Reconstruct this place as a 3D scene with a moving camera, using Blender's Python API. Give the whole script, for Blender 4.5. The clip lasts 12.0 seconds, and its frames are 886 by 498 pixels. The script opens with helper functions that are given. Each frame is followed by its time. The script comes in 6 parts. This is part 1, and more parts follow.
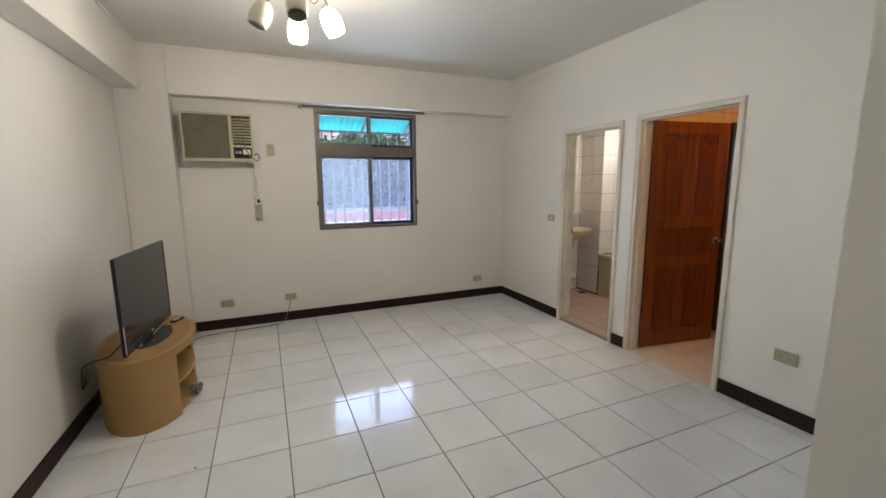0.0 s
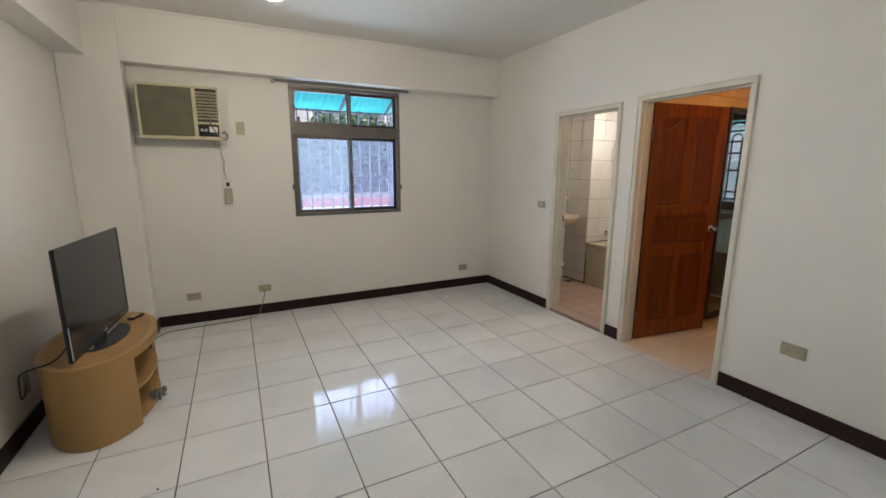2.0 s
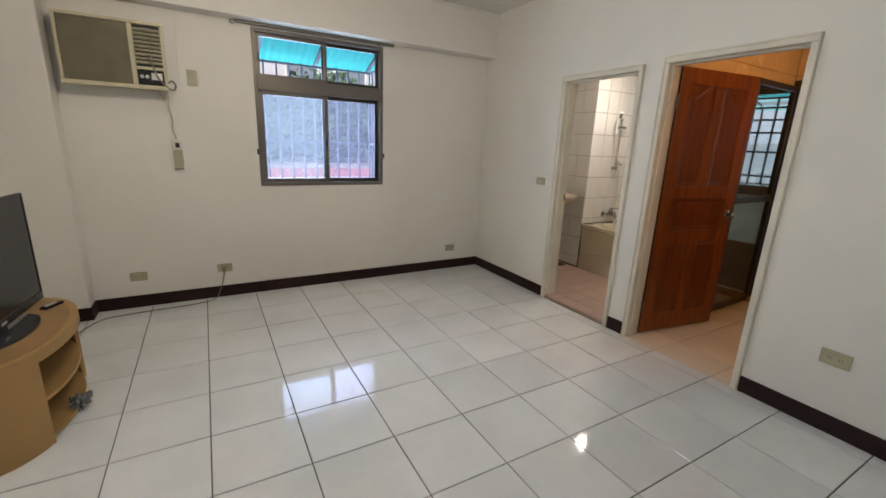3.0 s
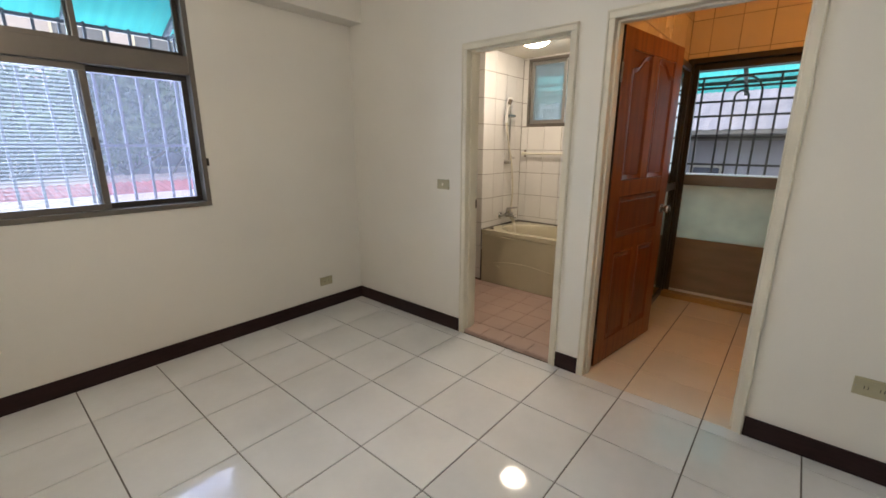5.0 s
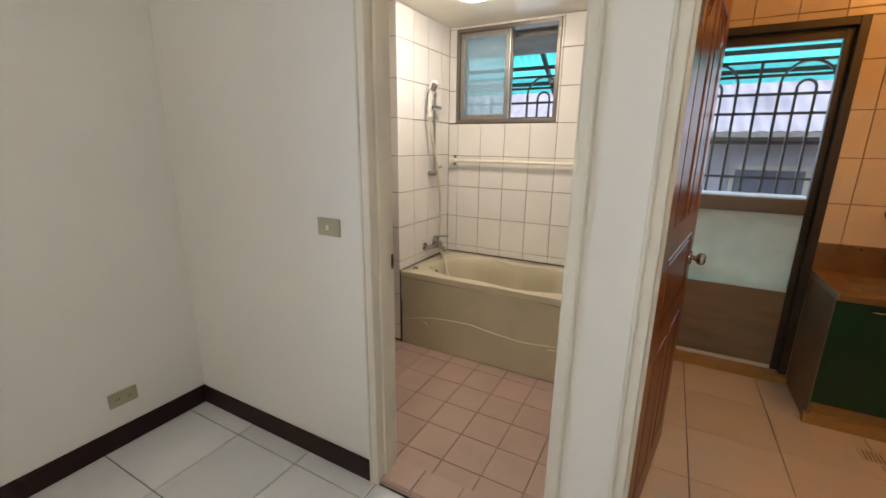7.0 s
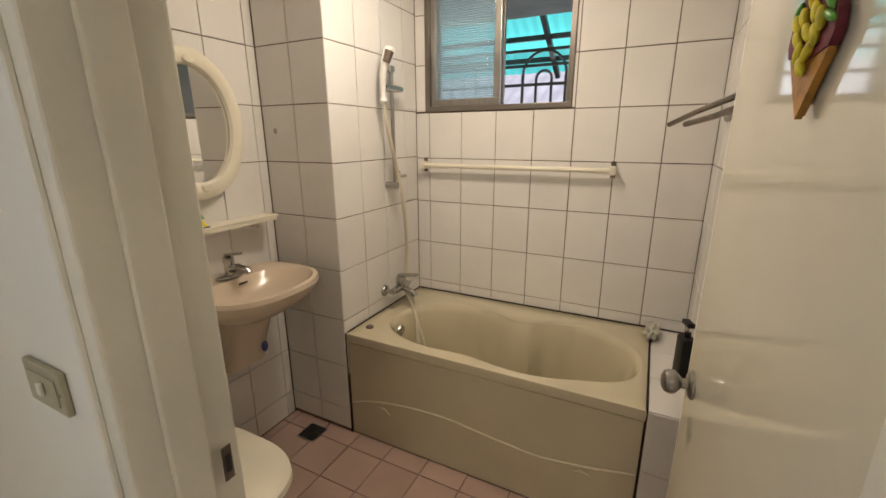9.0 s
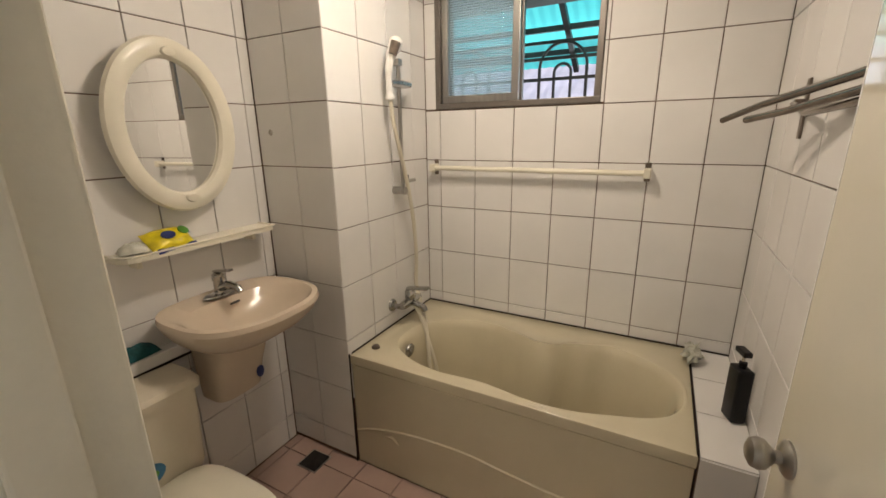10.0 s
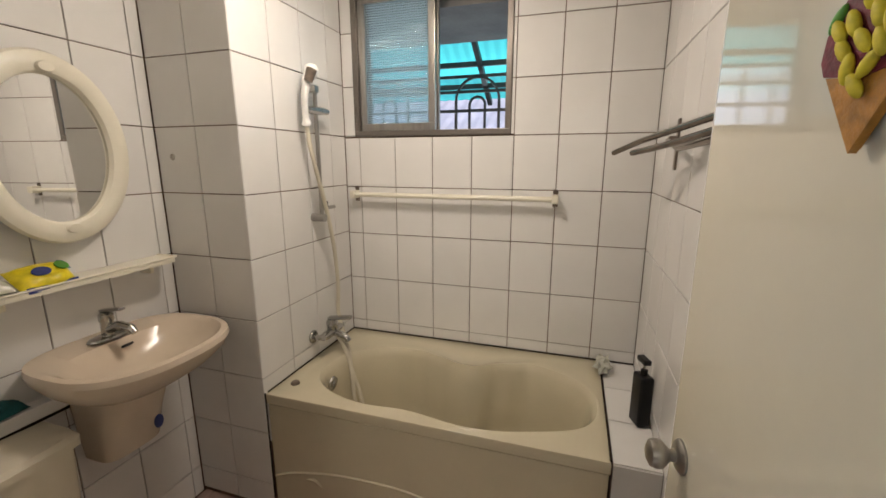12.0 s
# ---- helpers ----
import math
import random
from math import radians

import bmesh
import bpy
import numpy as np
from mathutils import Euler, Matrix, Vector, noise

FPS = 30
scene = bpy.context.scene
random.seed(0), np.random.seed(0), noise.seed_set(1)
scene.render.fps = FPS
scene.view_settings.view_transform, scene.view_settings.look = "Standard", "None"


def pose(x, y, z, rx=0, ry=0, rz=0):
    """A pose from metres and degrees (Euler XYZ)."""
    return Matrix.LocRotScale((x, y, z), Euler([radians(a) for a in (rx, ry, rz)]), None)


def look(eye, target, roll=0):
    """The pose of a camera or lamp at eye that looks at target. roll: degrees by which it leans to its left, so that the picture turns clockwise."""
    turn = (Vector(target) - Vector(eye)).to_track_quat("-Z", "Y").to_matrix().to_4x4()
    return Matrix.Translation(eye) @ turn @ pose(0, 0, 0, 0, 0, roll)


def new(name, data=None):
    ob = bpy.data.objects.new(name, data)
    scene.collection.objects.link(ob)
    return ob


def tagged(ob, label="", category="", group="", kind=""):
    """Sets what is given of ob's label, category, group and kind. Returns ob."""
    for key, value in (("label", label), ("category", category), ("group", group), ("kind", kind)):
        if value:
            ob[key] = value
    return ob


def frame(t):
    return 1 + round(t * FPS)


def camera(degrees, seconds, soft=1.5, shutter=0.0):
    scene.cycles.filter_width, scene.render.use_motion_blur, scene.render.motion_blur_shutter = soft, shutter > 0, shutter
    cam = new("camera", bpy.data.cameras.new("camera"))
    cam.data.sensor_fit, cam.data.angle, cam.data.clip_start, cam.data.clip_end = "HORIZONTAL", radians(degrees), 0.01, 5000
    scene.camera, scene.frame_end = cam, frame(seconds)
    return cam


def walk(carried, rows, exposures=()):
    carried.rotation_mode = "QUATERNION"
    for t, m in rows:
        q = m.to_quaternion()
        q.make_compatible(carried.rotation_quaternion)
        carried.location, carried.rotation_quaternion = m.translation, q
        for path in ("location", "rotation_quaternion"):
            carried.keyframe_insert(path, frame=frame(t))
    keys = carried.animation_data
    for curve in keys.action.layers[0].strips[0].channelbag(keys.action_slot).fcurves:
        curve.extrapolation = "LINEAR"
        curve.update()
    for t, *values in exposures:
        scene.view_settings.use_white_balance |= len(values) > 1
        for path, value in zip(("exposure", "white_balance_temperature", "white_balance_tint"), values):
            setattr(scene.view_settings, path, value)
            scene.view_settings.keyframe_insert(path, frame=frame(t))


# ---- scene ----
cam = camera(94.2, 12.0, soft=1.6)
PATH = [
    (0, (1.201, 1.996, 1.51), (1.982, 3.81, 1.193), -0.4),
    (0.5, (1.199, 1.995, 1.509), (1.993, 3.8, 1.176), -0.2),
    (1, (1.169, 2.018, 1.498), (1.988, 3.808, 1.144), -0.0),
    (1.5, (1.131, 2.081, 1.498), (1.972, 3.857, 1.123), -0.1),
    (2, (1.199, 2.26, 1.486), (2.081, 4.014, 1.105), 0.2),
    (2.5, (1.269, 2.474, 1.447), (2.202, 4.179, 0.975), 1.7),
    (4.5, (1.637, 3.507, 1.418), (2.888, 4.986, 0.922), 1.2),
    (5, (1.815, 3.759, 1.393), (3.289, 5.021, 0.906), 0.1),
    (5.5, (2.089, 3.977, 1.417), (3.613, 5.187, 0.954), -0.2),
    (6, (2.348, 4.181, 1.427), (3.967, 5.266, 0.979), 0.7),
    (6.5, (2.64, 4.419, 1.432), (4.356, 5.32, 0.939), 0.7),
    (7, (2.953, 4.595, 1.438), (4.658, 5.517, 0.944), 0.7),
    (9, (3.918, 4.985, 1.467), (5.641, 5.853, 0.941), -0.2),
    (9.5, (4.032, 5.072, 1.467), (5.751, 5.934, 0.917), -0.3),
    (10, (4.096, 5.096, 1.475), (5.797, 6.002, 0.942), -0.8),
    (10.5, (4.132, 5.093, 1.479), (5.846, 5.997, 0.986), -0.6),
    (11, (4.142, 5.094, 1.481), (5.882, 5.961, 1.01), -0.2),
    (11.5, (4.13, 5.089, 1.476), (5.916, 5.869, 1.029), 0.0),
    (12, (4.099, 5.077, 1.479), (5.964, 5.666, 1.062), -0.0),
]
EXPOSURES = [(0.0, 1.38, 6500, 10), (2.5, 1.36, 6550, 10), (4.5, 1.35, 6800, 10), (5.0, 1.36, 6950, 10), (6.0, 1.48, 7150, 10), (7.0, 1.58, 6600, 10),
             (9.0, 1.34, 7050, 10), (10.0, 1.35, 6800, 10), (11.5, 1.32, 6400, 10), (12.0, 1.32, 6400, 10)]
walk(cam, [(t, look(eye, target, roll)) for t, eye, target, roll in PATH], EXPOSURES)

# ---------------------------------------------------------------- light
world = bpy.data.worlds.new("sky")
scene.world = world
world.use_nodes = True
wn = world.node_tree.nodes
sky = wn.new("ShaderNodeTexSky")
sky.sky_type = "NISHITA"
sky.sun_disc = False
sky.sun_elevation, sky.sun_rotation = radians(48), radians(200)
sky.air_density, sky.dust_density = 1.0, 3.0
wn["Background"].inputs["Strength"].default_value = 0.125
world.node_tree.links.new(sky.outputs[0], wn["Background"].inputs["Color"])

sun_lamp = bpy.data.lights.new("sun", "SUN")
sun_lamp.energy, sun_lamp.angle, sun_lamp.color = 0.8, radians(8), (1.0, 0.95, 0.88)
sun = new("sun", sun_lamp)
sun.matrix_world = look((0, 0, 20), (6.2, 17.0, 0))


def sky_area(name, w, h, m, watts, colour):
    """Sky light entering at an opening."""
    lamp = bpy.data.lights.new(name, "AREA")
    lamp.shape, lamp.size, lamp.size_y, lamp.energy, lamp.color = "RECTANGLE", w, h, watts, colour
    ob = new(name, lamp)
    ob.matrix_world = m
    return ob


sky_area("sky_light_street", 2.1, 1.15, look((2.38, 7.72, 1.57), (2.38, 5.0, 1.50)), 41.0, (0.56, 0.76, 1.0))
sky_area("sky_light_balcony", 3.6, 1.30, look((7.50, 4.85, 1.75), (5.0, 4.85, 1.65)), 8.0, (0.74, 0.88, 1.0))
CHANDELIER_E, CHANDELIER_C = 50.0, (1.0, 0.885, 0.745)
BATH_E, BATH_C = 29.0, (1.0, 0.862, 0.735)
KITCHEN_E, KITCHEN_C = 17.5, (1.0, 0.42, 0.08)


# ---------------------------------------------------------------- materials
def material(name, base, rough=0.5, metal=0.0, vary=0.06, scale=6.0, fine=60.0, bump=0.0, spec=0.5, each=0.0, tint=None,
             rough_vary=0.0, coat=0.0, grain=None):
    """A painted, glazed or moulded surface with stains at one scale and grain at another."""
    m = bpy.data.materials.new(name)
    m.use_nodes = True
    nt = m.node_tree
    n, link = nt.nodes, nt.links.new
    b = n["Principled BSDF"]
    b.inputs["Roughness"].default_value = rough
    b.inputs["Metallic"].default_value = metal
    b.inputs["Specular IOR Level"].default_value = spec
    b.inputs["Coat Weight"].default_value = coat
    b.inputs["Coat Roughness"].default_value = 0.06
    co = n.new("ShaderNodeTexCoord")
    mp = n.new("ShaderNodeMapping")
    link(co.outputs["Object"], mp.inputs["Vector"])
    if grain:
        mp.inputs["Scale"].default_value = grain
    info = n.new("ShaderNodeObjectInfo")
    add = n.new("ShaderNodeVectorMath")
    add.operation = "ADD"
    link(mp.outputs[0], add.inputs[0])
    if each:
        mul = n.new("ShaderNodeMath")
        mul.operation = "MULTIPLY"
        mul.inputs[1].default_value = 37.0
        link(info.outputs["Random"], mul.inputs[0])
        link(mul.outputs[0], add.inputs[1])
    big, small = n.new("ShaderNodeTexNoise"), n.new("ShaderNodeTexNoise")
    for node, s, d in ((big, scale, 5.0), (small, fine, 3.0)):
        node.inputs["Scale"].default_value = s
        node.inputs["Detail"].default_value = d
        link(add.outputs[0], node.inputs["Vector"])
    ramp = n.new("ShaderNodeMix")
    ramp.data_type = "RGBA"
    dark = tint if tint else tuple(c * (1 - 2.2 * vary) for c in base)
    ramp.inputs["A"].default_value = (*dark, 1)
    ramp.inputs["B"].default_value = (*base, 1)
    mr = n.new("ShaderNodeMapRange")
    mr.inputs["From Min"].default_value, mr.inputs["From Max"].default_value = 0.32, 0.6
    link(big.outputs["Fac"], mr.inputs["Value"])
    link(mr.outputs[0], ramp.inputs["Factor"])
    hsv = n.new("ShaderNodeHueSaturation")
    link(ramp.outputs["Result"], hsv.inputs["Color"])
    val = n.new("ShaderNodeMath")
    val.operation = "MULTIPLY_ADD"
    link(small.outputs["Fac"], val.inputs[0])
    val.inputs[1].default_value = vary * 1.2
    val.inputs[2].default_value = 1.0 - vary * 0.6
    last = val
    if each:
        ea = n.new("ShaderNodeMath")
        ea.operation = "MULTIPLY_ADD"
        link(info.outputs["Random"], ea.inputs[0])
        ea.inputs[1].default_value = each
        ea.inputs[2].default_value = 1.0 - each / 2
        both = n.new("ShaderNodeMath")
        both.operation = "MULTIPLY"
        link(val.outputs[0], both.inputs[0])
        link(ea.outputs[0], both.inputs[1])
        last = both
    link(last.outputs[0], hsv.inputs["Value"])
    link(hsv.outputs["Color"], b.inputs["Base Color"])
    if rough_vary:
        rv = n.new("ShaderNodeMapRange")
        rv.inputs["From Min"].default_value, rv.inputs["From Max"].default_value = 0.3, 0.7
        rv.inputs["To Min"].default_value, rv.inputs["To Max"].default_value = rough, rough + rough_vary
        link(big.outputs["Fac"], rv.inputs["Value"])
        link(rv.outputs[0], b.inputs["Roughness"])
    if bump:
        bp = n.new("ShaderNodeBump")
        bp.inputs["Strength"].default_value = bump
        bp.inputs["Distance"].default_value = 0.004
        link(small.outputs["Fac"], bp.inputs["Height"])
        link(bp.outputs[0], b.inputs["Normal"])
    return m


def glowing(name, colour, strength):
    m = bpy.data.materials.new(name)
    m.use_nodes = True
    b = m.node_tree.nodes["Principled BSDF"]
    b.inputs["Base Color"].default_value = (0.85, 0.83, 0.78, 1)
    b.inputs["Emission Color"].default_value = (*colour, 1)
    b.inputs["Emission Strength"].default_value = strength
    return m


def glass(name, colour=(1, 1, 1), frost=0.0, reeds=None):
    """A thin pane: clear or partly frosted in fine reeds, with the reflection of its front."""
    m = bpy.data.materials.new(name)
    m.use_nodes = True
    nt = m.node_tree
    n, link = nt.nodes, nt.links.new
    out = n["Material Output"]
    n.remove(n["Principled BSDF"])
    clear = n.new("ShaderNodeBsdfTransparent")
    clear.inputs["Color"].default_value = (*colour, 1)
    body = clear
    gloss = n.new("ShaderNodeBsdfGlossy")
    gloss.inputs["Roughness"].default_value = 0.03
    if frost:
        milky = n.new("ShaderNodeBsdfTranslucent")
        milky.inputs["Color"].default_value = (*colour, 1)
        co = n.new("ShaderNodeTexCoord")
        total = None
        for axis, freq in reeds:
            wv = n.new("ShaderNodeTexWave")
            wv.bands_direction = axis
            wv.inputs["Scale"].default_value = freq
            wv.inputs["Distortion"].default_value = 0.0
            wv.inputs["Detail Scale"].default_value = 0.4
            link(co.outputs["Object"], wv.inputs["Vector"])
            if total is None:
                total = wv.outputs["Fac"]
            else:
                ad = n.new("ShaderNodeMath")
                ad.operation = "MULTIPLY_ADD"
                ad.inputs[1].default_value = 0.5
                link(total, ad.inputs[0])
                link(wv.outputs["Fac"], ad.inputs[2])
                total = ad.outputs[0]
        mr = n.new("ShaderNodeMapRange")
        mr.inputs["To Min"].default_value, mr.inputs["To Max"].default_value = frost * 0.2, frost
        link(total, mr.inputs["Value"])
        bp = n.new("ShaderNodeBump")
        bp.inputs["Strength"].default_value = 0.6
        bp.inputs["Distance"].default_value = 0.003
        link(total, bp.inputs["Height"])
        link(bp.outputs[0], gloss.inputs["Normal"])
        body = n.new("ShaderNodeMixShader")
        link(mr.outputs[0], body.inputs[0])
        link(clear.outputs[0], body.inputs[1])
        link(milky.outputs[0], body.inputs[2])
    fr = n.new("ShaderNodeFresnel")
    fr.inputs["IOR"].default_value = 1.45
    mx = n.new("ShaderNodeMixShader")
    link(fr.outputs[0], mx.inputs[0])
    link(body.outputs[0], mx.inputs[1])
    link(gloss.outputs[0], mx.inputs[2])
    link(mx.outputs[0], out.inputs["Surface"])
    return m


WALL = material("wall_paint", (0.80, 0.78, 0.735), 0.62, vary=0.03, scale=0.9, fine=240, bump=0.12)
CEIL = material("ceiling_paint", (0.74, 0.725, 0.68), 0.7, vary=0.03, scale=0.8, fine=200, bump=0.1)
FLOOR_TILE = material("glazed_floor_tile", (0.74, 0.75, 0.76), 0.055, vary=0.05, scale=2.2, fine=26, each=0.035, rough_vary=0.035)
KITCHEN_FLOOR = material("kitchen_floor_tile", (0.77, 0.67, 0.55), 0.09, vary=0.04, scale=2.2, fine=26, each=0.04, rough_vary=0.1)
FLOOR_GROUT = material("floor_grout", (0.15, 0.135, 0.12), 0.9, vary=0.2, scale=3.0, fine=90)
BASEBOARD = material("dark_wood_baseboard", (0.026, 0.011, 0.011), 0.5, spec=0.25, vary=0.15, scale=9, fine=70, grain=(1, 1, 6))
FRAME_PAINT = material("cream_frame_paint", (0.74, 0.70, 0.60), 0.42, vary=0.05, scale=4, fine=120, bump=0.06)
WOOD = material("varnished_red_wood", (0.235, 0.062, 0.010), 0.30, spec=0.35, vary=0.12, scale=2.2, fine=34, tint=(0.145, 0.034, 0.008), grain=(14, 14, 1.1), coat=0.10)
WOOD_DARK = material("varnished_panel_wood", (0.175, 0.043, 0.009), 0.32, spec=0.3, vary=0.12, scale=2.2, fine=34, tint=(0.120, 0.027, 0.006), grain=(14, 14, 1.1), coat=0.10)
CABINET_TAN = material("tan_laminate", (0.40, 0.238, 0.084), 0.42, vary=0.05, scale=3, fine=90)
CABINET_TOP = material("dusty_laminate_top", (0.40, 0.235, 0.095), 0.5, vary=0.12, scale=7, fine=60, rough_vary=0.2)
TV_SHELL = material("black_tv_plastic", (0.012, 0.012, 0.013), 0.25, vary=0.1, scale=5, fine=80)
TV_SCREEN = material("tv_screen", (0.013, 0.0135, 0.015), 0.15, vary=0.08, scale=2, fine=40)
SILVER_PLASTIC = material("silver_plastic", (0.42, 0.42, 0.43), 0.35, vary=0.05)
BLACK = material("black_rubber", (0.012, 0.011, 0.011), 0.5, vary=0.1)
CHROME = material("chrome", (0.46, 0.455, 0.44), 0.10, 1.0, vary=0.04, scale=12, rough_vary=0.12)
STEEL = material("brushed_steel", (0.40, 0.385, 0.36), 0.30, 1.0, vary=0.08, scale=6, fine=60, grain=(1, 12, 1))
RUSTY = material("tarnished_steel", (0.20, 0.16, 0.13), 0.42, 0.8, vary=0.25, scale=16, fine=70)
BRONZE = material("bronze_aluminium", (0.185, 0.165, 0.145), 0.38, 0.55, vary=0.08, scale=4, fine=80)
BRONZE_DARK = material("dark_bronze_aluminium", (0.060, 0.050, 0.042), 0.40, 0.5, vary=0.1, scale=4, fine=80)
BROWN_PANEL = material("brown_door_panel", (0.25, 0.195, 0.145), 0.42, vary=0.1, scale=3, fine=50, grain=(1, 1, 5))
BATH_TILE = material("white_wall_tile", (0.74, 0.725, 0.70), 0.16, vary=0.025, scale=3.0, fine=22, each=0.03, rough_vary=0.06)
BATH_GROUT = material("brown_grout", (0.175, 0.115, 0.078), 0.9, vary=0.25, scale=5, fine=80)
PINK_TILE = material("pink_floor_tile", (0.445, 0.315, 0.265), 0.36, vary=0.05, scale=4, fine=40, each=0.035, rough_vary=0.15)
PINK_GROUT = material("pink_floor_grout", (0.26, 0.18, 0.155), 0.9, vary=0.2, scale=5, fine=90)
KITCHEN_TILE = material("cream_kitchen_tile", (0.78, 0.64, 0.44), 0.2, vary=0.03, scale=3.0, fine=22, each=0.04, rough_vary=0.08)
KITCHEN_GROUT = material("kitchen_grout", (0.46, 0.33, 0.20), 0.9, vary=0.2, scale=5, fine=90)
ACRYLIC = material("ivory_acrylic", (0.57, 0.515, 0.375), 0.17, vary=0.03, scale=3, fine=40, coat=0.3)
CERAMIC = material("beige_ceramic", (0.60, 0.505, 0.395), 0.22, vary=0.03, scale=4, fine=40, coat=0.12)
CERAMIC_IVORY = material("ivory_ceramic", (0.64, 0.585, 0.465), 0.12, vary=0.03, scale=4, fine=40, coat=0.4)
IVORY_PLASTIC = material("ivory_plastic", (0.76, 0.72, 0.60), 0.30, vary=0.03, scale=5, fine=60)
WHITE_PLASTIC = material("white_plastic", (0.80, 0.79, 0.76), 0.3, vary=0.03, scale=5, fine=60)
OLD_PLASTIC = material("yellowed_plastic", (0.43, 0.395, 0.27), 0.40, vary=0.07, scale=6, fine=60)
AC_GRILLE = material("dusty_filter_panel", (0.150, 0.133, 0.085), 0.6, vary=0.1, scale=8, fine=160, bump=0.4)
AC_TRIM = material("yellowed_ac_trim", (0.60, 0.55, 0.38), 0.42, vary=0.06, scale=6, fine=60)
DOOR_GLOSS = material("glossy_cream_door", (0.68, 0.635, 0.51), 0.06, vary=0.025, scale=2, fine=50, coat=0.5)
GREEN_LAC = material("dark_green_laminate", (0.004, 0.048, 0.024), 0.30, vary=0.1, scale=3, fine=50)
DARK_PANEL = material("mirrored_dark_glass", (0.26, 0.275, 0.265), 0.03, 0.9, vary=0.08, scale=3, fine=50)
COPPERY = material("stained_steel_top", (0.40, 0.26, 0.14), 0.24, 1.0, vary=0.1, scale=7, fine=60, rough_vary=0.15)
MIRROR = material("mirror_silver", (0.90, 0.90, 0.88), 0.012, 1.0, vary=0.0)
MOULD = material("mouldy_silicone", (0.030, 0.021, 0.015), 0.85, spec=0.2, vary=0.3, scale=12, fine=60)
STAIN = material("dried_glue", (0.42, 0.385, 0.34), 0.7, vary=0.2, scale=60)
GREY_METAL = material("grey_track", (0.21, 0.20, 0.18), 0.5, 0.3, vary=0.12, scale=8)
IRON = material("painted_iron_grille", (0.115, 0.105, 0.098), 0.5, 0.2, vary=0.15, scale=12, fine=80)
IRON_PALE = material("weathered_pale_iron", (0.11, 0.105, 0.14), 0.6, 0.0, vary=0.15, scale=12, fine=80)
CONCRETE = material("weathered_concrete", (0.34, 0.33, 0.31), 0.85, vary=0.15, scale=3, fine=60, bump=0.2)
FACADE = material("pale_neighbour_wall", (0.68, 0.66, 0.72), 0.8, vary=0.1, scale=1.2, fine=30, bump=0.1)
SHEET_ROOF = material("grey_sheet_roof", (0.42, 0.415, 0.48), 0.6, vary=0.12, scale=1.5, fine=20)
RED_PAINT = material("faded_red_awning", (0.46, 0.17, 0.17), 0.7, vary=0.15, scale=3, fine=30)
PINK_WALL = material("pink_neighbour_wall", (0.60, 0.545, 0.57), 0.8, vary=0.1, scale=1.5, fine=30)
DARK_GLASS = material("dark_window_glass", (0.20, 0.21, 0.25), 0.10, vary=0.1)
LEAF = material("foliage", (0.065, 0.115, 0.05), 0.85, vary=0.25, scale=6, fine=40)
BARK = material("bark", (0.13, 0.10, 0.07), 0.9, vary=0.25, scale=10, fine=60, bump=0.4)
ASPHALT = material("asphalt", (0.055, 0.055, 0.055), 0.9, vary=0.15, scale=1.5, fine=60)
YELLOW = material("yellow_packet_film", (0.75, 0.62, 0.02), 0.28, vary=0.1, scale=30)
NAVY = material("navy_print", (0.015, 0.03, 0.16), 0.3, vary=0.1)
LEAFGREEN = material("green_print", (0.10, 0.32, 0.04), 0.3, vary=0.1)
CLEAR_FILM = material("cloudy_film", (0.52, 0.52, 0.44), 0.25, vary=0.12, scale=40)
TEAL = material("teal_cloth", (0.009, 0.095, 0.105), 0.85, vary=0.2, scale=30, fine=200, bump=0.5)
BOTTLE = material("black_bottle", (0.006, 0.006, 0.007), 0.35, spec=0.3, vary=0.1)
CHARM_RED = material("dark_red_brocade", (0.20, 0.018, 0.035), 0.55, vary=0.25, scale=30, fine=150, bump=0.3)
CHARM_GOLD = material("gold_brocade", (0.52, 0.235, 0.035), 0.42, vary=0.2, scale=30, fine=150, bump=0.3)
CHARM_YELLOW = material("yellow_felt", (0.70, 0.58, 0.03), 0.6, vary=0.15, scale=30)
BLUE_LABEL = material("blue_label", (0.03, 0.16, 0.30), 0.3, vary=0.1, scale=40)
DRAIN = material("dark_drain_grate", (0.05, 0.045, 0.042), 0.5, 0.6, vary=0.2, scale=20)
CABLE_GREY = material("grey_cable", (0.20, 0.185, 0.16), 0.6, vary=0.1)
CABLE_PALE = material("pale_cable", (0.62, 0.575, 0.46), 0.5, vary=0.06)
FROST = material("frosted_glass_shade", (0.66, 0.63, 0.54), 0.35, vary=0.04, scale=10)
RACK_STEEL = material("dulled_rack_steel", (0.21, 0.17, 0.135), 0.14, 0.95, vary=0.2, scale=14, fine=70)
# near-black wood colour that holds the shade at the door's hinge side
EDGE_SHADE = material("shaded_door_edge", (0.030, 0.012, 0.006), 0.5, vary=0.2, scale=6, fine=60, grain=(14, 14, 1.1))
BRASS = material("antique_brass", (0.22, 0.15, 0.08), 0.35, 0.9, vary=0.15, scale=15)
LIT_SHADE = glowing("lit_shade", CHANDELIER_C, CHANDELIER_E)
LIT_DOME = glowing("lit_dome", BATH_C, BATH_E)
LIT_KITCHEN = glowing("lit_kitchen_globe", KITCHEN_C, KITCHEN_E)
PANE = glass("clear_pane", (0.93, 0.96, 0.98))
REEDED = glass("reeded_pane", (0.80, 0.88, 0.90), 0.36, (("Y", 28), ("Z", 28)))
REEDED_H = glass("cross_reeded_pane", (0.88, 0.92, 0.94), 0.26, (("Y", 28),))
REEDED_V = glass("vertical_reeded_pane", (0.50, 0.60, 0.66), 0.7, (("Y", 26),))
